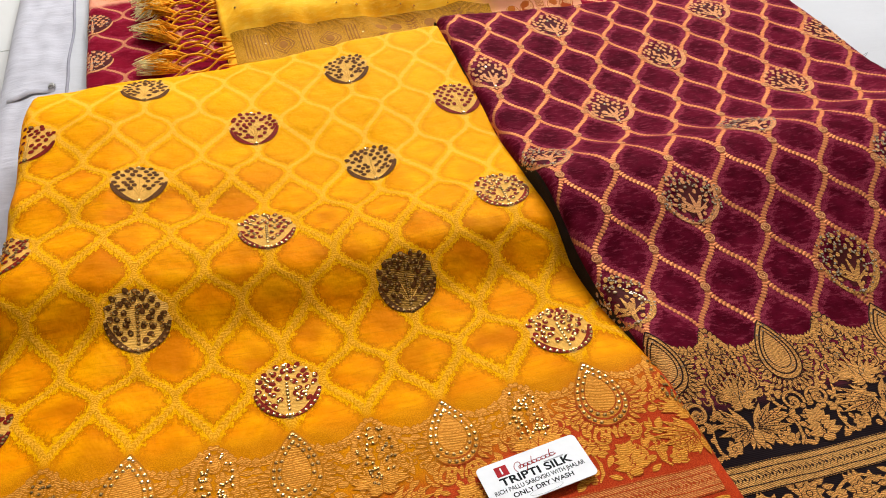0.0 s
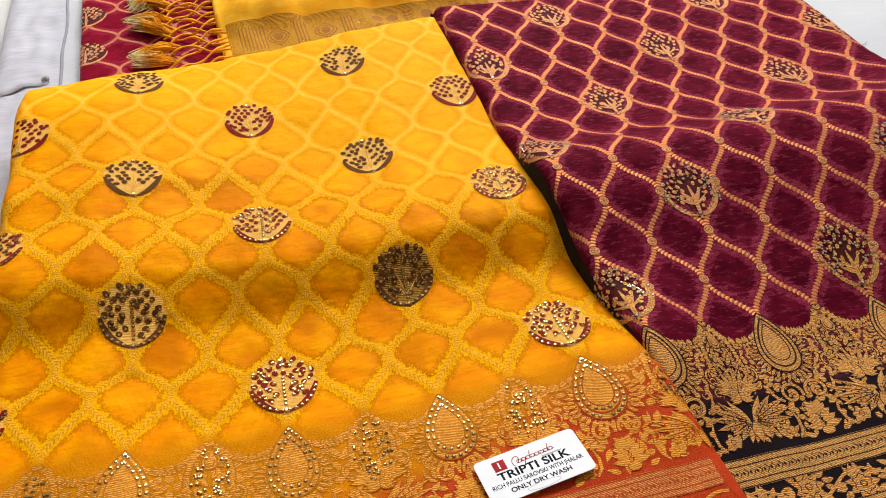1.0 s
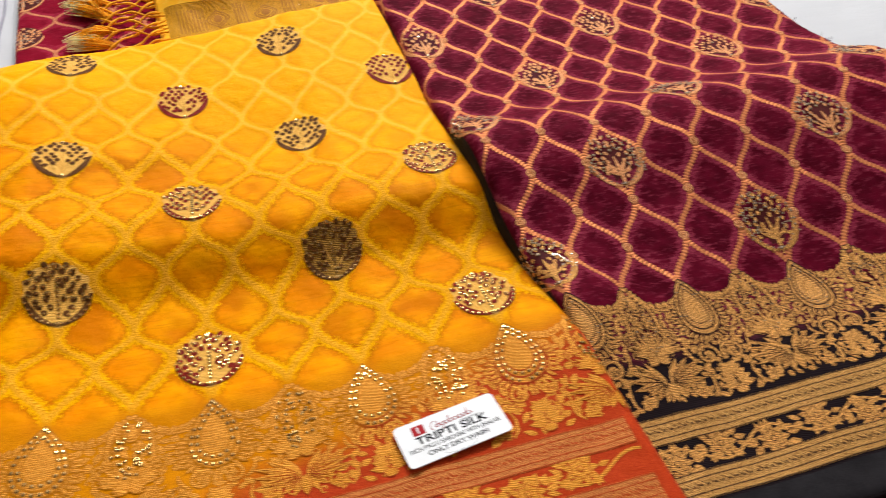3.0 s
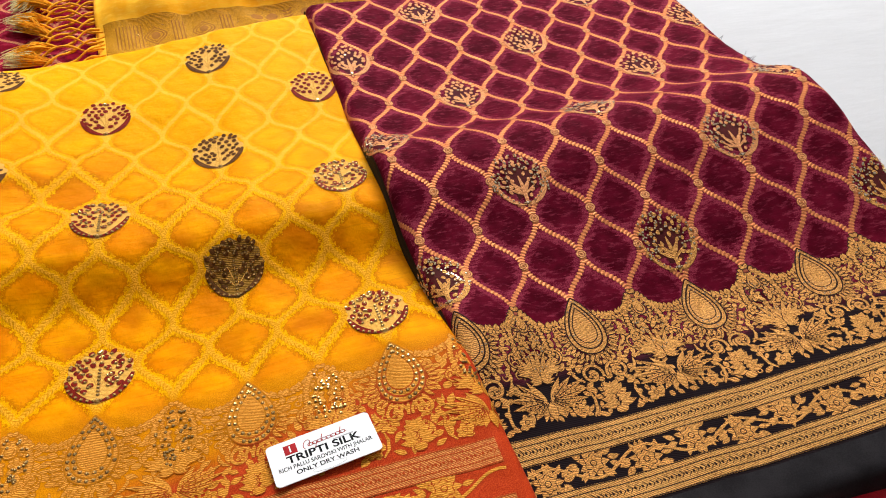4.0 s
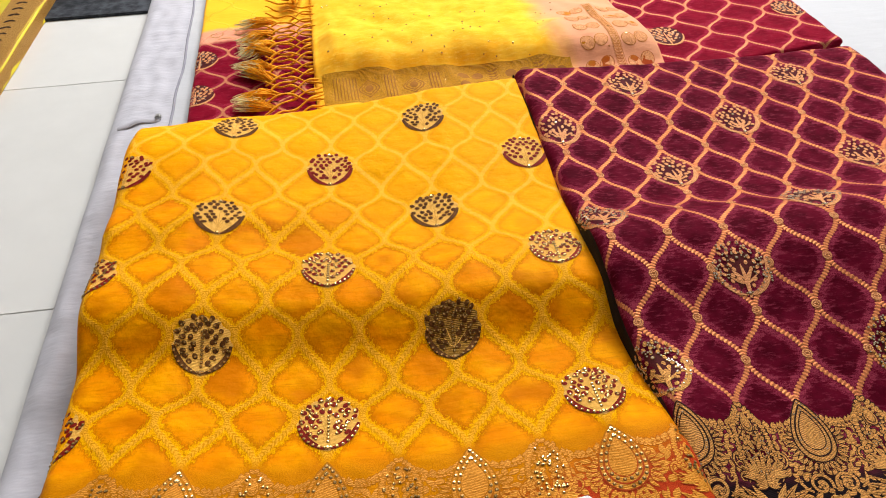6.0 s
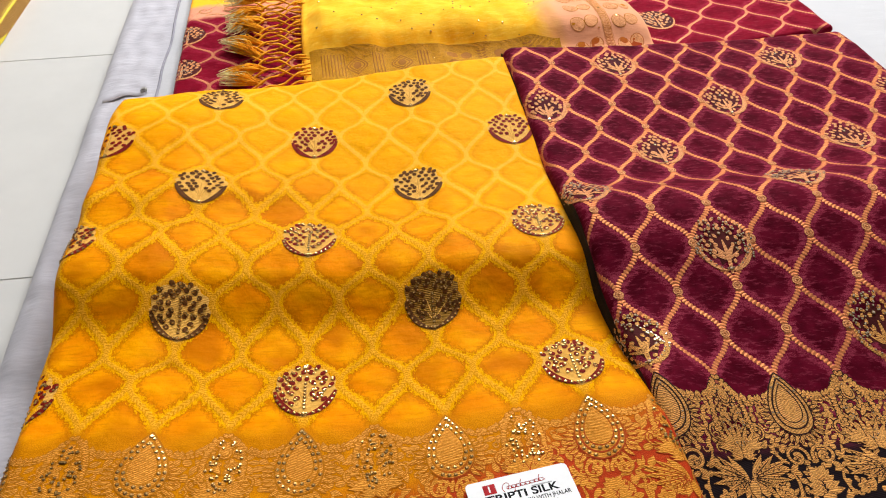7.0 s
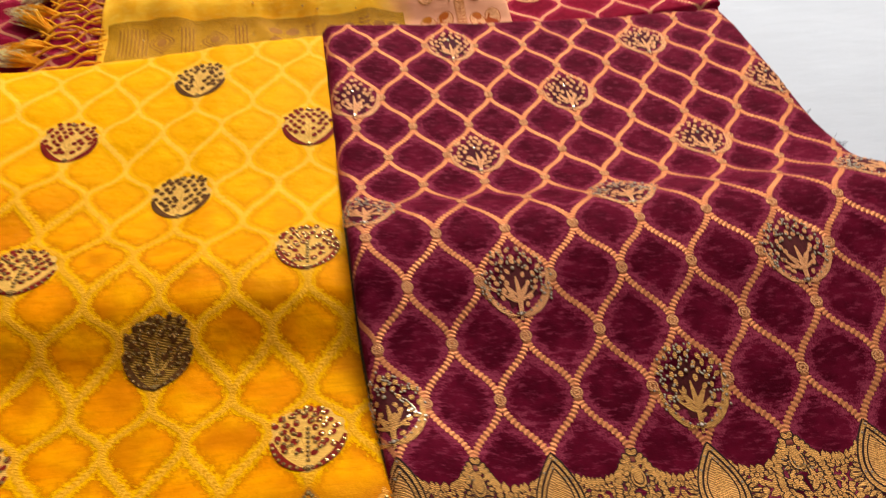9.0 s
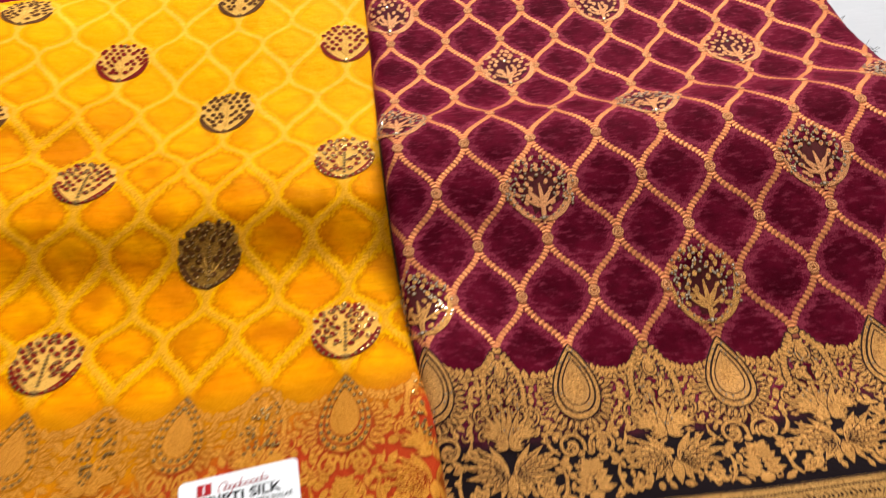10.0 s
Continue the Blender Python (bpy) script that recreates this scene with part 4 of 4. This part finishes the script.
def vine(cloth, u0, u1, s0, s1, gold, line, parent, rng):
    """A waving stem with full blossoms in its bends."""
    mid, amp, period = (s0 + s1) / 2, abs(s1 - s0) * 0.36, 0.086
    n = int((u1 - u0) / 0.0035)
    us = np.linspace(u0, u1, n)
    s = Stitches(cloth)
    wave = lambda u: mid + amp * np.sin((u - u0) / period * 2 * math.pi)
    s.stroke(np.stack([us, wave(us)], -1), 0.0026, 0.0008, False)
    v = s.done("vine", gold, parent, "waving gold stem")
    for k in range(int((u1 - u0) / (period / 2))):
        u = u0 + (k + 0.5) * period / 2 + 0.0
        side = -1 if k % 2 == 0 else 1
        y = mid + side * amp * 0.45
        s = Stitches(cloth, (u, y)).outlined(0.0008)
        for ringk, (r, c) in enumerate(((0.0105, 9), (0.0062, 6))):
            for j in range(c):
                a = j / c * 6.28 + ringk * 0.4
                s.leaf(r * 0.3 * math.cos(a), r * 0.3 * math.sin(a), r * 1.05, 0.0060, a, 0.0008 + 0.0005 * ringk)
        s.oval(0, 0, 0.0022, 0.0022, 0, 0.0019)
        for j in range(18):
            a = rng.uniform(0, 6.28)
            s.leaf(0.014 * math.cos(a), 0.008 * math.sin(a), 0.010, 0.0046, a + rng.uniform(-0.6, 0.6), 0.0006)
        s.done("blossom", gold, v)
        s.under.done("blossom_outline", line, v)


def border(cloth, parent, xs, top, k, gold, line, core, bandm, stud, lots, u0, u1, seed):
    rng = random.Random(seed)
    for X in xs:
        at = cloth.node(X, top)
        filler(cloth, at, k, gold, line, parent, rng, 0.0068 if lots < 0.5 else 0.0100)
        paisley(cloth, at, k, gold, line, core, stud, parent, rng, lots, 1.0 if lots < 0.5 else 1.16)
        scrolls(cloth, at, k, gold, line, parent)
        at = cloth.node(X + 2, top)
        at = (at[0], at[1] - 0.002)
        bush(cloth, at, k, gold, line, stud, parent, rng, lots)
        spray(cloth, at, k, gold, line, parent, rng)
    base = cloth.node(0, top)[1] - 0.135 * k
    ribbon(cloth, u0, u1, base, base - 0.024, bandm, line, parent)
    vine(cloth, u0, u1, base - 0.025, base - 0.050, gold, line, parent, rng)
    ribbon(cloth, u0, u1, base - 0.051, base - 0.074, bandm, line, parent)


border(M, maroon, (-4, 0, 4, 8, 12), -1.87, 0.948, M_GOLD, M_LINE, M_HEART, M_BAND, M_CRYSTAL, 0.3, 0.006, 0.487, 4)
border(Y, yellow, (-12, -8, -4, 0, 4), -6.03, 0.90, M_COPPER, M_LINERED, M_COPPER, M_BANDRED, M_STUD, 0.95, 0.012, 0.556, 9)


# ---------------------------------------------------------------- the yellow end piece with tassels, lying on the crimson saree
M_PALLU = silk_lattice("pale_yellow_silk", 0.9, 0.9, (0.97, 0.54, 0.040), (0.93, 0.43, 0.018), (1.0, 0.64, 0.12), (0.90, 0.45, 0.03), None, None, (0.80, 0.36, 0.20))
M_OLDGOLD = zari("old_gold_band", (0.74, 0.35, 0.005), (0.34, 0.14, 0.002), 0.0018, 0.1, 0.0, 0.6)
M_ORANGE = plain("orange_cord", (0.93, 0.36, 0.018), 0.3, 0.6, 0, 700)
M_FLOSS = plain("cream_floss", (0.95, 0.74, 0.40), 0.3, 0.7, 0, 700)
p_profile = smooth_curve([-0.12, -0.05, 0.0, 0.035, 0.07, 0.16, 0.5, 1.2], [0.026, 0.028, 0.036, 0.058, 0.064, 0.050, 0.040, 0.040])


def pallu_height(u, v):
    end = np.clip((0.78 - u) / 0.12, 0, 1)
    side = np.clip((u - 0.19) / 0.04, 0, 1)
    lie = 0.026 + (p_profile(v - 0.045 + 0.10 * (u - 0.2)) - 0.026) * np.sqrt(end * (2 - end)) * (0.35 + 0.65 * side)
    crease = 0.005 * np.exp(-(((u - 0.57 - 0.5 * (v - 0.05)) / 0.012) ** 2)) * np.clip((v + 0.02) * 14, 0, 1) * np.clip((0.16 - v) * 12, 0, 1)
    return lie + crease + 0.0032 * ripple(u, v, 41, 0.11) + 0.0018 * ripple(u, v * 0.6, 42, 0.05)


E = Cloth(-0.467, 1.02, 20.0, pallu_height, p_profile, 0.05, 0.0, 0.9, 50.0)
pallu = E.sheet("tasselled_end_piece", M_PALLU, (0.200, 0.212), (0.745, 0.70), (-0.06, -0.06), (0.9, 0.9), step=0.005, radius=0.008, base=0.022, layers=1,
                label="pale yellow silk end piece with knotted orange tassels", category="saree")
rng = random.Random(17)
s = Stitches(E)
t = np.linspace(0.205, 0.60, 90)
s.patch(t[None, :], E.s_of(np.linspace(-0.028, 0.054, 28))[:, None] - 0.10 * (t - 0.2)[None, :], 0.0008)
hem = s.done("hem_band", M_OLDGOLD, pallu, "old-gold woven band along the hem")
s = Stitches(E)
slant = lambda u: -0.10 * (u - 0.2)
for k in range(16):  # upright ribs beside the tassels and between the medallions
    u = 0.222 + 0.005 * k + (0.040 if k > 7 else 0) + (0.050 if k > 11 else 0)
    s.stroke(np.stack([np.full(8, u), np.linspace(-0.020, 0.048, 8) + slant(u)], -1), 0.0016, 0.0012, False)
for u in (0.276, 0.345):  # pointed medallions
    for r in (1.0, 0.72):
        s.stroke(np.stack([u + 0.016 * r * np.cos(np.linspace(0, 6.283, 25)) ** 3, 0.016 + slant(u) + 0.024 * r * np.sin(np.linspace(0, 6.283, 25))], -1), 0.0020, 0.0012, False)
    s.oval(u, 0.016 + slant(u), 0.0065, 0.011, 0, 0.0013)
for k, u in enumerate((0.425, 0.447, 0.500, 0.522, 0.565, 0.582)):  # petals
    for dy in (0.004, 0.034):
        s.oval(u, dy + slant(u), 0.0090, 0.0105, 0.25 * (-1) ** k, 0.0013, 12)
for u in (0.472, 0.545):  # leafy stems
    for j in range(9):
        s.leaf(u, -0.014 + 0.0072 * j + slant(u), 0.010, 0.0036, 0.6, 0.0013), s.leaf(u, -0.014 + 0.0072 * j + slant(u), 0.010, 0.0036, math.pi - 0.6, 0.0013)
s.done("hem_pattern", plain("mauve_thread", (0.33, 0.130, 0.020), 0.25, 0.6, 0.0, 700), hem)["kind"] = "stuff"
s = Stitches(E).outlined(0.0010)
for j in range(5):
    v = -0.012 + 0.046 * j
    for u, a in ((0.632, 0.3), (0.655, -0.4), (0.700, 0.2), (0.722, -0.3)):
        s.oval(u, v + 0.010 * math.sin(u * 90), 0.0105, 0.0140, a, 0.0013, 14)
    for q in range(8):
        s.leaf(0.678, v - 0.018 + 0.0058 * q, 0.010, 0.0034, 0.7, 0.0013), s.leaf(0.678, v - 0.018 + 0.0058 * q, 0.010, 0.0034, math.pi - 0.7, 0.0013)
s.under.done("border_outline", M_LINERED, pallu)["kind"] = "stuff"
s.done("border_pattern", M_PEACH, pallu, "woven gold flowers on blush ground")["kind"] = "stuff"
s = Stitches(E)
for k in range(90):
    s.stud(rng.uniform(0.215, 0.70), rng.uniform(-0.02, 0.45), rng.uniform(0.0012, 0.0019), 0.0014)
s.done("stud_scatter", M_STUD, pallu, "scattered gold studs", False)


def cord(points, radius, sides=5):
    """A round cord along a line of points."""
    p = np.asarray(points, float)
    d = np.gradient(p, axis=0)
    d /= np.maximum(1e-9, np.linalg.norm(d, axis=1))[:, None]
    a = np.cross(d, (0, 0, 1.0))
    a /= np.maximum(1e-9, np.linalg.norm(a, axis=1))[:, None]
    b = np.cross(a, d)
    r = np.broadcast_to(np.asarray(radius, float), (len(p),))[:, None]
    ring = [p + r * (a * math.cos(q) + b * math.sin(q)) for q in np.arange(sides) / sides * 2 * math.pi]
    verts = np.stack(ring, 1).reshape(-1, 3)
    faces = [(i * sides + j, i * sides + (j + 1) % sides, (i + 1) * sides + (j + 1) % sides, (i + 1) * sides + j) for i in range(len(p) - 1) for j in range(sides)]
    return verts, faces


def joined(name, pieces, mat, parent, label=""):
    vs, fs, n = [], [], 0
    for v, f in pieces:
        vs.append(v)
        fs += [tuple(n + k for k in q) for q in f]
        n += len(v)
    return solid(name, np.concatenate(vs).tolist(), fs, mat, parent, label, True)


# the knotted net: each cord runs out from the hem and crosses its neighbours
for k in range(13):
    for way in (-1, 1):
        v0 = -0.03 + 0.030 * k
        t = np.linspace(0, 1, 22)
        u = 0.204 - 0.088 * t
        v = v0 + way * 0.062 * t + 0.003 * np.sin(t * 9 + 2.1 * k + way) + rng.uniform(-0.004, 0.004)
        z = 0.030 + 0.0028 * np.cos(t * 3 * math.pi * 2 / 1.5 + (0 if way > 0 else math.pi)) + 0.006 * (1 - t) * 0.6
        vv, ff = cord(np.stack([u, v, z], -1), 0.0015 + 0.0009 * np.abs(np.sin(t * 3 * math.pi)) ** 6)
        solid("net_cord", vv.tolist(), ff, M_ORANGE, pallu, "", True)
for k in range(8):
    v0 = -0.025 + 0.047 * k + rng.uniform(-0.008, 0.008)
    strands, tips = [], []
    curl, lean, out = rng.uniform(-2.2, 2.2), rng.uniform(-0.035, 0.035), rng.uniform(0.7, 1.15)
    for j in range(70):
        a, r = rng.uniform(0, 6.28), rng.uniform(0.2, 1.0)
        t = np.linspace(0, 1, 9)
        w = 0.0030 + 0.012 * np.sin(t * 2.2)
        u = 0.128 - out * rng.uniform(0.030, 0.062) * t + 0.004 * np.sin(5 * t + 3 * a)
        v = v0 + lean * t + 0.012 * curl * t**2 + w * r * math.cos(a) + 0.003 * np.sin(4 * t + 2 * a)
        z = 0.0275 + np.maximum(-0.003, 0.8 * w * r * math.sin(a)) + 0.004 * np.sin(t * 3)
        line = np.stack([u, v, z], -1)
        strands.append(cord(line[:8], 0.0007, 4))
        tips.append(cord(line[6:] + np.array([-0.002, 0, 0]) * np.arange(3)[:, None], 0.0006, 4))
    tassel = joined("tassel", strands, M_ORANGE, pallu, "frayed orange silk tassel")
    joined("tassel_tip", tips, M_FLOSS, tassel, "cream frayed tip")["kind"] = "stuff"
lump = []
for j in range(30):
    t = np.linspace(0, 1, 14)
    a = rng.uniform(0, 6.28)
    lump.append(cord(np.stack([0.165 + 0.024 * np.cos(a + 4 * t) * (0.4 + 0.6 * t), 0.375 + 0.045 * t + 0.02 * np.sin(a + 5 * t), 0.045 + 0.014 * np.sin(a * 2 + 6 * t)], -1), 0.0022, 5))
joined("tassel_bunch", lump, M_ORANGE, pallu, "tangled bunch of orange cord")

# peach scrolls where the crimson cloth turns yellow, and its own trees
s = Stitches(B)
for k in range(4):
    u = 0.025 + 0.045 * k
    s.stroke(spiral(u, 0.288, 0.014, 1.1, 0.6, 1 if k % 2 else -1), 0.004, 0.0008)
    s.stroke(arc(u + 0.02, 0.262, 0.018, 0.010, 20, 160), 0.004, 0.0008)
s.done("peach_scrollwork", M_PEACH, crimson)["kind"] = "stuff"


def crimson_tree(X, Yr, seed):
    r2 = random.Random(seed)
    at = B.node(X, Yr)
    s = Stitches(B, at)
    s.oval(0, 0.046, 0.029, 0.034, 0, 0.0006, 24, 4)
    tree = s.done("tree_motif", M_DUSK, crimson, "embroidered tree in a crescent")
    s = Stitches(B, at)
    s.stroke(arc(0, 0.048, 0.030, 0.036, 182, 358, 24), 0.0048, 0.0014)
    s.stroke([(0, 0.012), (0.0005, 0.03), (0, 0.058)], 0.0045, 0.0014)
    for x, y, a in berry_places(r2, 0, 0.046, 0.027, 0.032):
        s.oval(x, y, 0.0036, 0.0026, a, 0.0016)
    s.done("foliage", M_PEACH, tree)
    s = Stitches(B, at)
    for _ in range(40):
        a, r = r2.uniform(0, 6.28), r2.uniform(0.2, 1.0)
        s.stud(0.027 * r * math.cos(a), 0.047 + 0.031 * r * math.sin(a), 0.0012, 0.0016)
    s.done("stud_scatter", M_CRYSTAL, tree, "clear crystal studs", False)


for X, Yr in ((-4, -1.0), (-23.1, 0.7), (-23.1, -1.7), (2.2, 0.2)):
    crimson_tree(X, Yr, int(X * 3 + Yr * 5))

# ---------------------------------------------------------------- other folded sarees at the rim of the view
n = Nodes("mustard_silk")
uv = n.coords()
n.done(n.mix(n.step(n.noise(uv, 14, 3), 0.35, 0.65), (0.50, 0.40, 0.008), (0.66, 0.52, 0.02)), 0.5, 0, n.bump(n.noise(uv, 500), 0.0003), 0.25, 0.05)
M_MUSTARD = n.mat
flat = smooth_curve([-0.5, 0.5, 1.6], [0.030, 0.030, 0.030])
G = Cloth(-1.47, 0.915, 18.0, lambda u, v: flat(v) + 0.002 * ripple(u, v, 51, 0.15), flat, 0.1, 0.1, 0.05, 0.05)
G.m = pose(-1.452, 0.918, FLOOR, 0, 0, 18.0)
mustard = G.sheet("mustard_saree", M_MUSTARD, (0.0, 0.0), (0.60, 0.60), (0.0, 0.0), (0.9, 0.9), step=0.008, radius=0.006, layers=2, label="folded mustard silk saree with a gold border")
s = Stitches(G)
s.patch(np.linspace(0.535, 0.655, 24)[:, None], np.linspace(0.0, 0.9, 80)[None, :])
gb = s.done("gold_border", zari("mustard_zari", (0.55, 0.30, 0.07), (0.30, 0.14, 0.03)), mustard, "broad gold woven border")
s = Stitches(G)
for k in range(30):
    s.leaf(0.550, 0.012 + 0.030 * k, 0.020, 0.009, 0.5, 0.0016)
    s.leaf(0.562, 0.020 + 0.030 * k, 0.016, 0.007, -0.6, 0.0016)
s.done("border_leaf_row", M_LINE, gb)["kind"] = "stuff"

F = Cloth(0.30, 0.06, 16.31, lambda u, v: flat(v) * 0.6 + 0.002 * ripple(u, v, 61, 0.1), flat, 0.1, 0.1, 0.05, 0.05)
under = F.sheet("red_saree", M_RED, (-0.12, -0.12), (0.62, 0.62), (-0.25, -0.25), (0.262, 0.262), step=0.008, radius=0.006, layers=2, label="folded red silk saree under the maroon one")

s = Stitches(M)
t = np.linspace(0.004, 0.489, 110)
s.patch(t[None, :], np.linspace(-0.052, -0.115, 20)[:, None])
s.done("selvedge", M_BLACK, maroon, "plain black woven selvedge")
s = Stitches(M)
t = np.linspace(-0.07, 0.80, 160)
lean = 0.008 - 0.032 * np.clip((M.v_of(t) + 0.073) / 0.852, 0, 1)
s.patch(lean[None, :] - np.linspace(0.0165, 0.042, 8)[:, None], t[None, :])
s.done("side_selvedge", M_BLACK, maroon, "black woven side edge")
hair = []
for cu, cv in ((0.447, 0.735), (0.452, 0.70), (0.470, 0.56), (0.476, 0.53), (0.482, 0.47)):
    for _ in range(7):
        t = np.linspace(0, 1, 7)
        a = rng.uniform(-0.9, 0.9)
        u, v, z = M.points(cu, M.s_of(cv), 0.0)
        hair.append(cord(np.stack([u + 0.012 + 0.006 * t * math.cos(a), v + rng.uniform(-0.008, 0.008) + 0.007 * t * math.sin(a), z - 0.008 + 0.012 * t - 0.014 * t**2 * rng.random()], -1), 0.00025, 3))
joined("frayed_fringe", hair, M_BLACK, maroon, "loose black threads at the edge")["kind"] = "stuff"

# ---------------------------------------------------------------- the price tag
M_CARD = plain("white_card", (0.86, 0.86, 0.88), 0.02, 0.35, 0, 200, 0.00002)
M_INK = plain("black_ink", (0.012, 0.012, 0.014), 0.1, 0.5, 0, 400, 0.0)
M_REDINK = plain("red_ink", (0.38, 0.02, 0.025), 0.15, 0.5, 0, 400, 0.0)
M_GREYINK = plain("grey_ink", (0.45, 0.45, 0.46), 0.1, 0.5, 0, 400, 0.0)
bm = bmesh.new()
W, HT, R = 0.0843, 0.0412, 0.004
corner = [(sx * (W / 2 - R) + R * math.cos(a), sy * (HT / 2 - R) + R * math.sin(a)) for sx, sy, a0 in ((1, 1, 0), (-1, 1, 90), (-1, -1, 180), (1, -1, 270)) for a in np.radians(np.linspace(a0, a0 + 90, 6))]
face = bm.faces.new([bm.verts.new((x, y, 0)) for x, y in corner])
up = bmesh.ops.extrude_face_region(bm, geom=[face])
bmesh.ops.translate(bm, verts=[v for v in up["geom"] if isinstance(v, bmesh.types.BMVert)], vec=(0, 0, 0.0007))
bmesh.ops.recalc_face_normals(bm, faces=bm.faces[:])
me = bpy.data.meshes.new("price_tag")
bm.to_mesh(me), bm.free()
me.materials.append(M_CARD)
tag = tagged(new("price_tag", me), "white printed card label lying on the yellow saree", "label")
pc, e = Y.points(0.4268, Y.s_of(-0.1015), 0.0022), 0.03
px, py = Y.points(0.4268 + e, Y.s_of(-0.1015), 0.0022) - pc, Y.points(0.4268, Y.s_of(-0.1015 + e), 0.0022) - pc
ax = Vector(px).normalized()
az = ax.cross(Vector(py)).normalized()
tag.matrix_world = Y.m @ Matrix.Translation(Vector(pc)) @ Matrix((ax, az.cross(ax), az)).transposed().to_4x4() @ pose(0, 0, 0.0006, 0, 0, 8.2)


def words(text, x, y, size, mat, squeeze=1.0, bold=0.0):
    cu = bpy.data.curves.new("print_line", "FONT")
    cu.body, cu.size, cu.offset, cu.align_x = text, size, bold, "CENTER"
    cu.extrude = 0.00003
    cu.materials.append(mat)
    ob = new("print_line", cu)
    ob.parent = tag
    ob.matrix_basis = Matrix.Translation((x, y, 0.00078)) @ Matrix.Diagonal((squeeze, 1, 1, 1))
    return ob


words("TRIPTI SILK", 0.0, -0.0022, 0.0098, M_INK, 1.2, 0.00025)
words("RICH PALLU SAROVSKI WITH JHALAR", 0.0, -0.0082, 0.0054, M_INK, 0.82, 0.00006)
words("ONLY DRY WASH", 0.0, -0.0146, 0.0056, M_INK, 1.1, 0.00012)
mark = box("logo_square", -0.0290, 0.0062, 0.0006, -0.0190, 0.0156, 0.00078, M_REDINK, 0, tag)
box("logo_stroke", -0.0248, 0.0080, 0.00078, -0.0236, 0.0140, 0.0009, M_CARD, 0, tag)
t = np.linspace(0, 1, 26)
swash = [np.stack([-0.0125 + 0.0022 * np.cos(6.3 * t + 1.2) + 0.002 * t, 0.0098 + 0.0042 * np.sin(5.2 * t - 1.4), 0 * t], -1)]
for k, (x, tall) in enumerate(((-0.0088, 0), (-0.0052, -1), (-0.0016, 1), (0.0022, 0), (0.0060, 0), (0.0098, 0), (0.0136, 1), (0.0172, 0))):
    y = 0.0090 + 0.00012 * k
    swash.append(np.stack([x + 0.0019 * np.cos(6.9 * t + 0.6) + 0.0010 * t, y + 0.0014 * np.sin(6.9 * t + 0.6), 0 * t], -1))
    if tall:
        swash.append(np.stack([x + 0.0019 + 0.0008 * t * tall, y + tall * 0.0054 * t, 0 * t], -1))
    swash.append(np.stack([x + 0.0016 + 0.0022 * t, y - 0.0012 + 0.0009 * t**2, 0 * t], -1))
for line in swash:
    line[:, 0] += 0.25 * (line[:, 1] - 0.009)
    line[:, 2] = 0.00075
    vv, ff = cord(line, 0.00030, 4)
    solid("script_stroke", vv.tolist(), ff, M_REDINK, tag, "", True)
box("small_bar", 0.0090, 0.0050, 0.0006, 0.0255, 0.0061, 0.00078, M_GREYINK, 0, tag)
t = np.linspace(0, 2 * math.pi, 30)
vv, ff = cord(np.stack([0.0 + 0.0135 * np.cos(t), -0.0172 + 0.0026 * np.sin(t), np.full(30, 0.00075)], -1), 0.00015, 4)
solid("oval_bar", vv.tolist(), ff, M_GREYINK, tag, "", True)

# ---------------------------------------------------------------- floor tiles
tile_me = box("tile", -0.2993, -0.2993, FLOOR - 0.012, 0.2993, 0.2993, FLOOR, M_TILE, 0.0006)
first = True
for i in range(-5, 6):
    for j in range(-5, 7):
        m = pose(-0.56, 0.625, 0, 0, 0, 18.0) @ pose(0.48 + 0.6 * i, 0.3 + 0.6 * j, 0)
        if abs(m.translation.x) > 3.5 or not -2.5 < m.translation.y < 4.5:
            continue
        ob = tile_me if first else new("tile", tile_me.data)
        first = False
        ob.matrix_world = m
        ob.parent = floor_bed
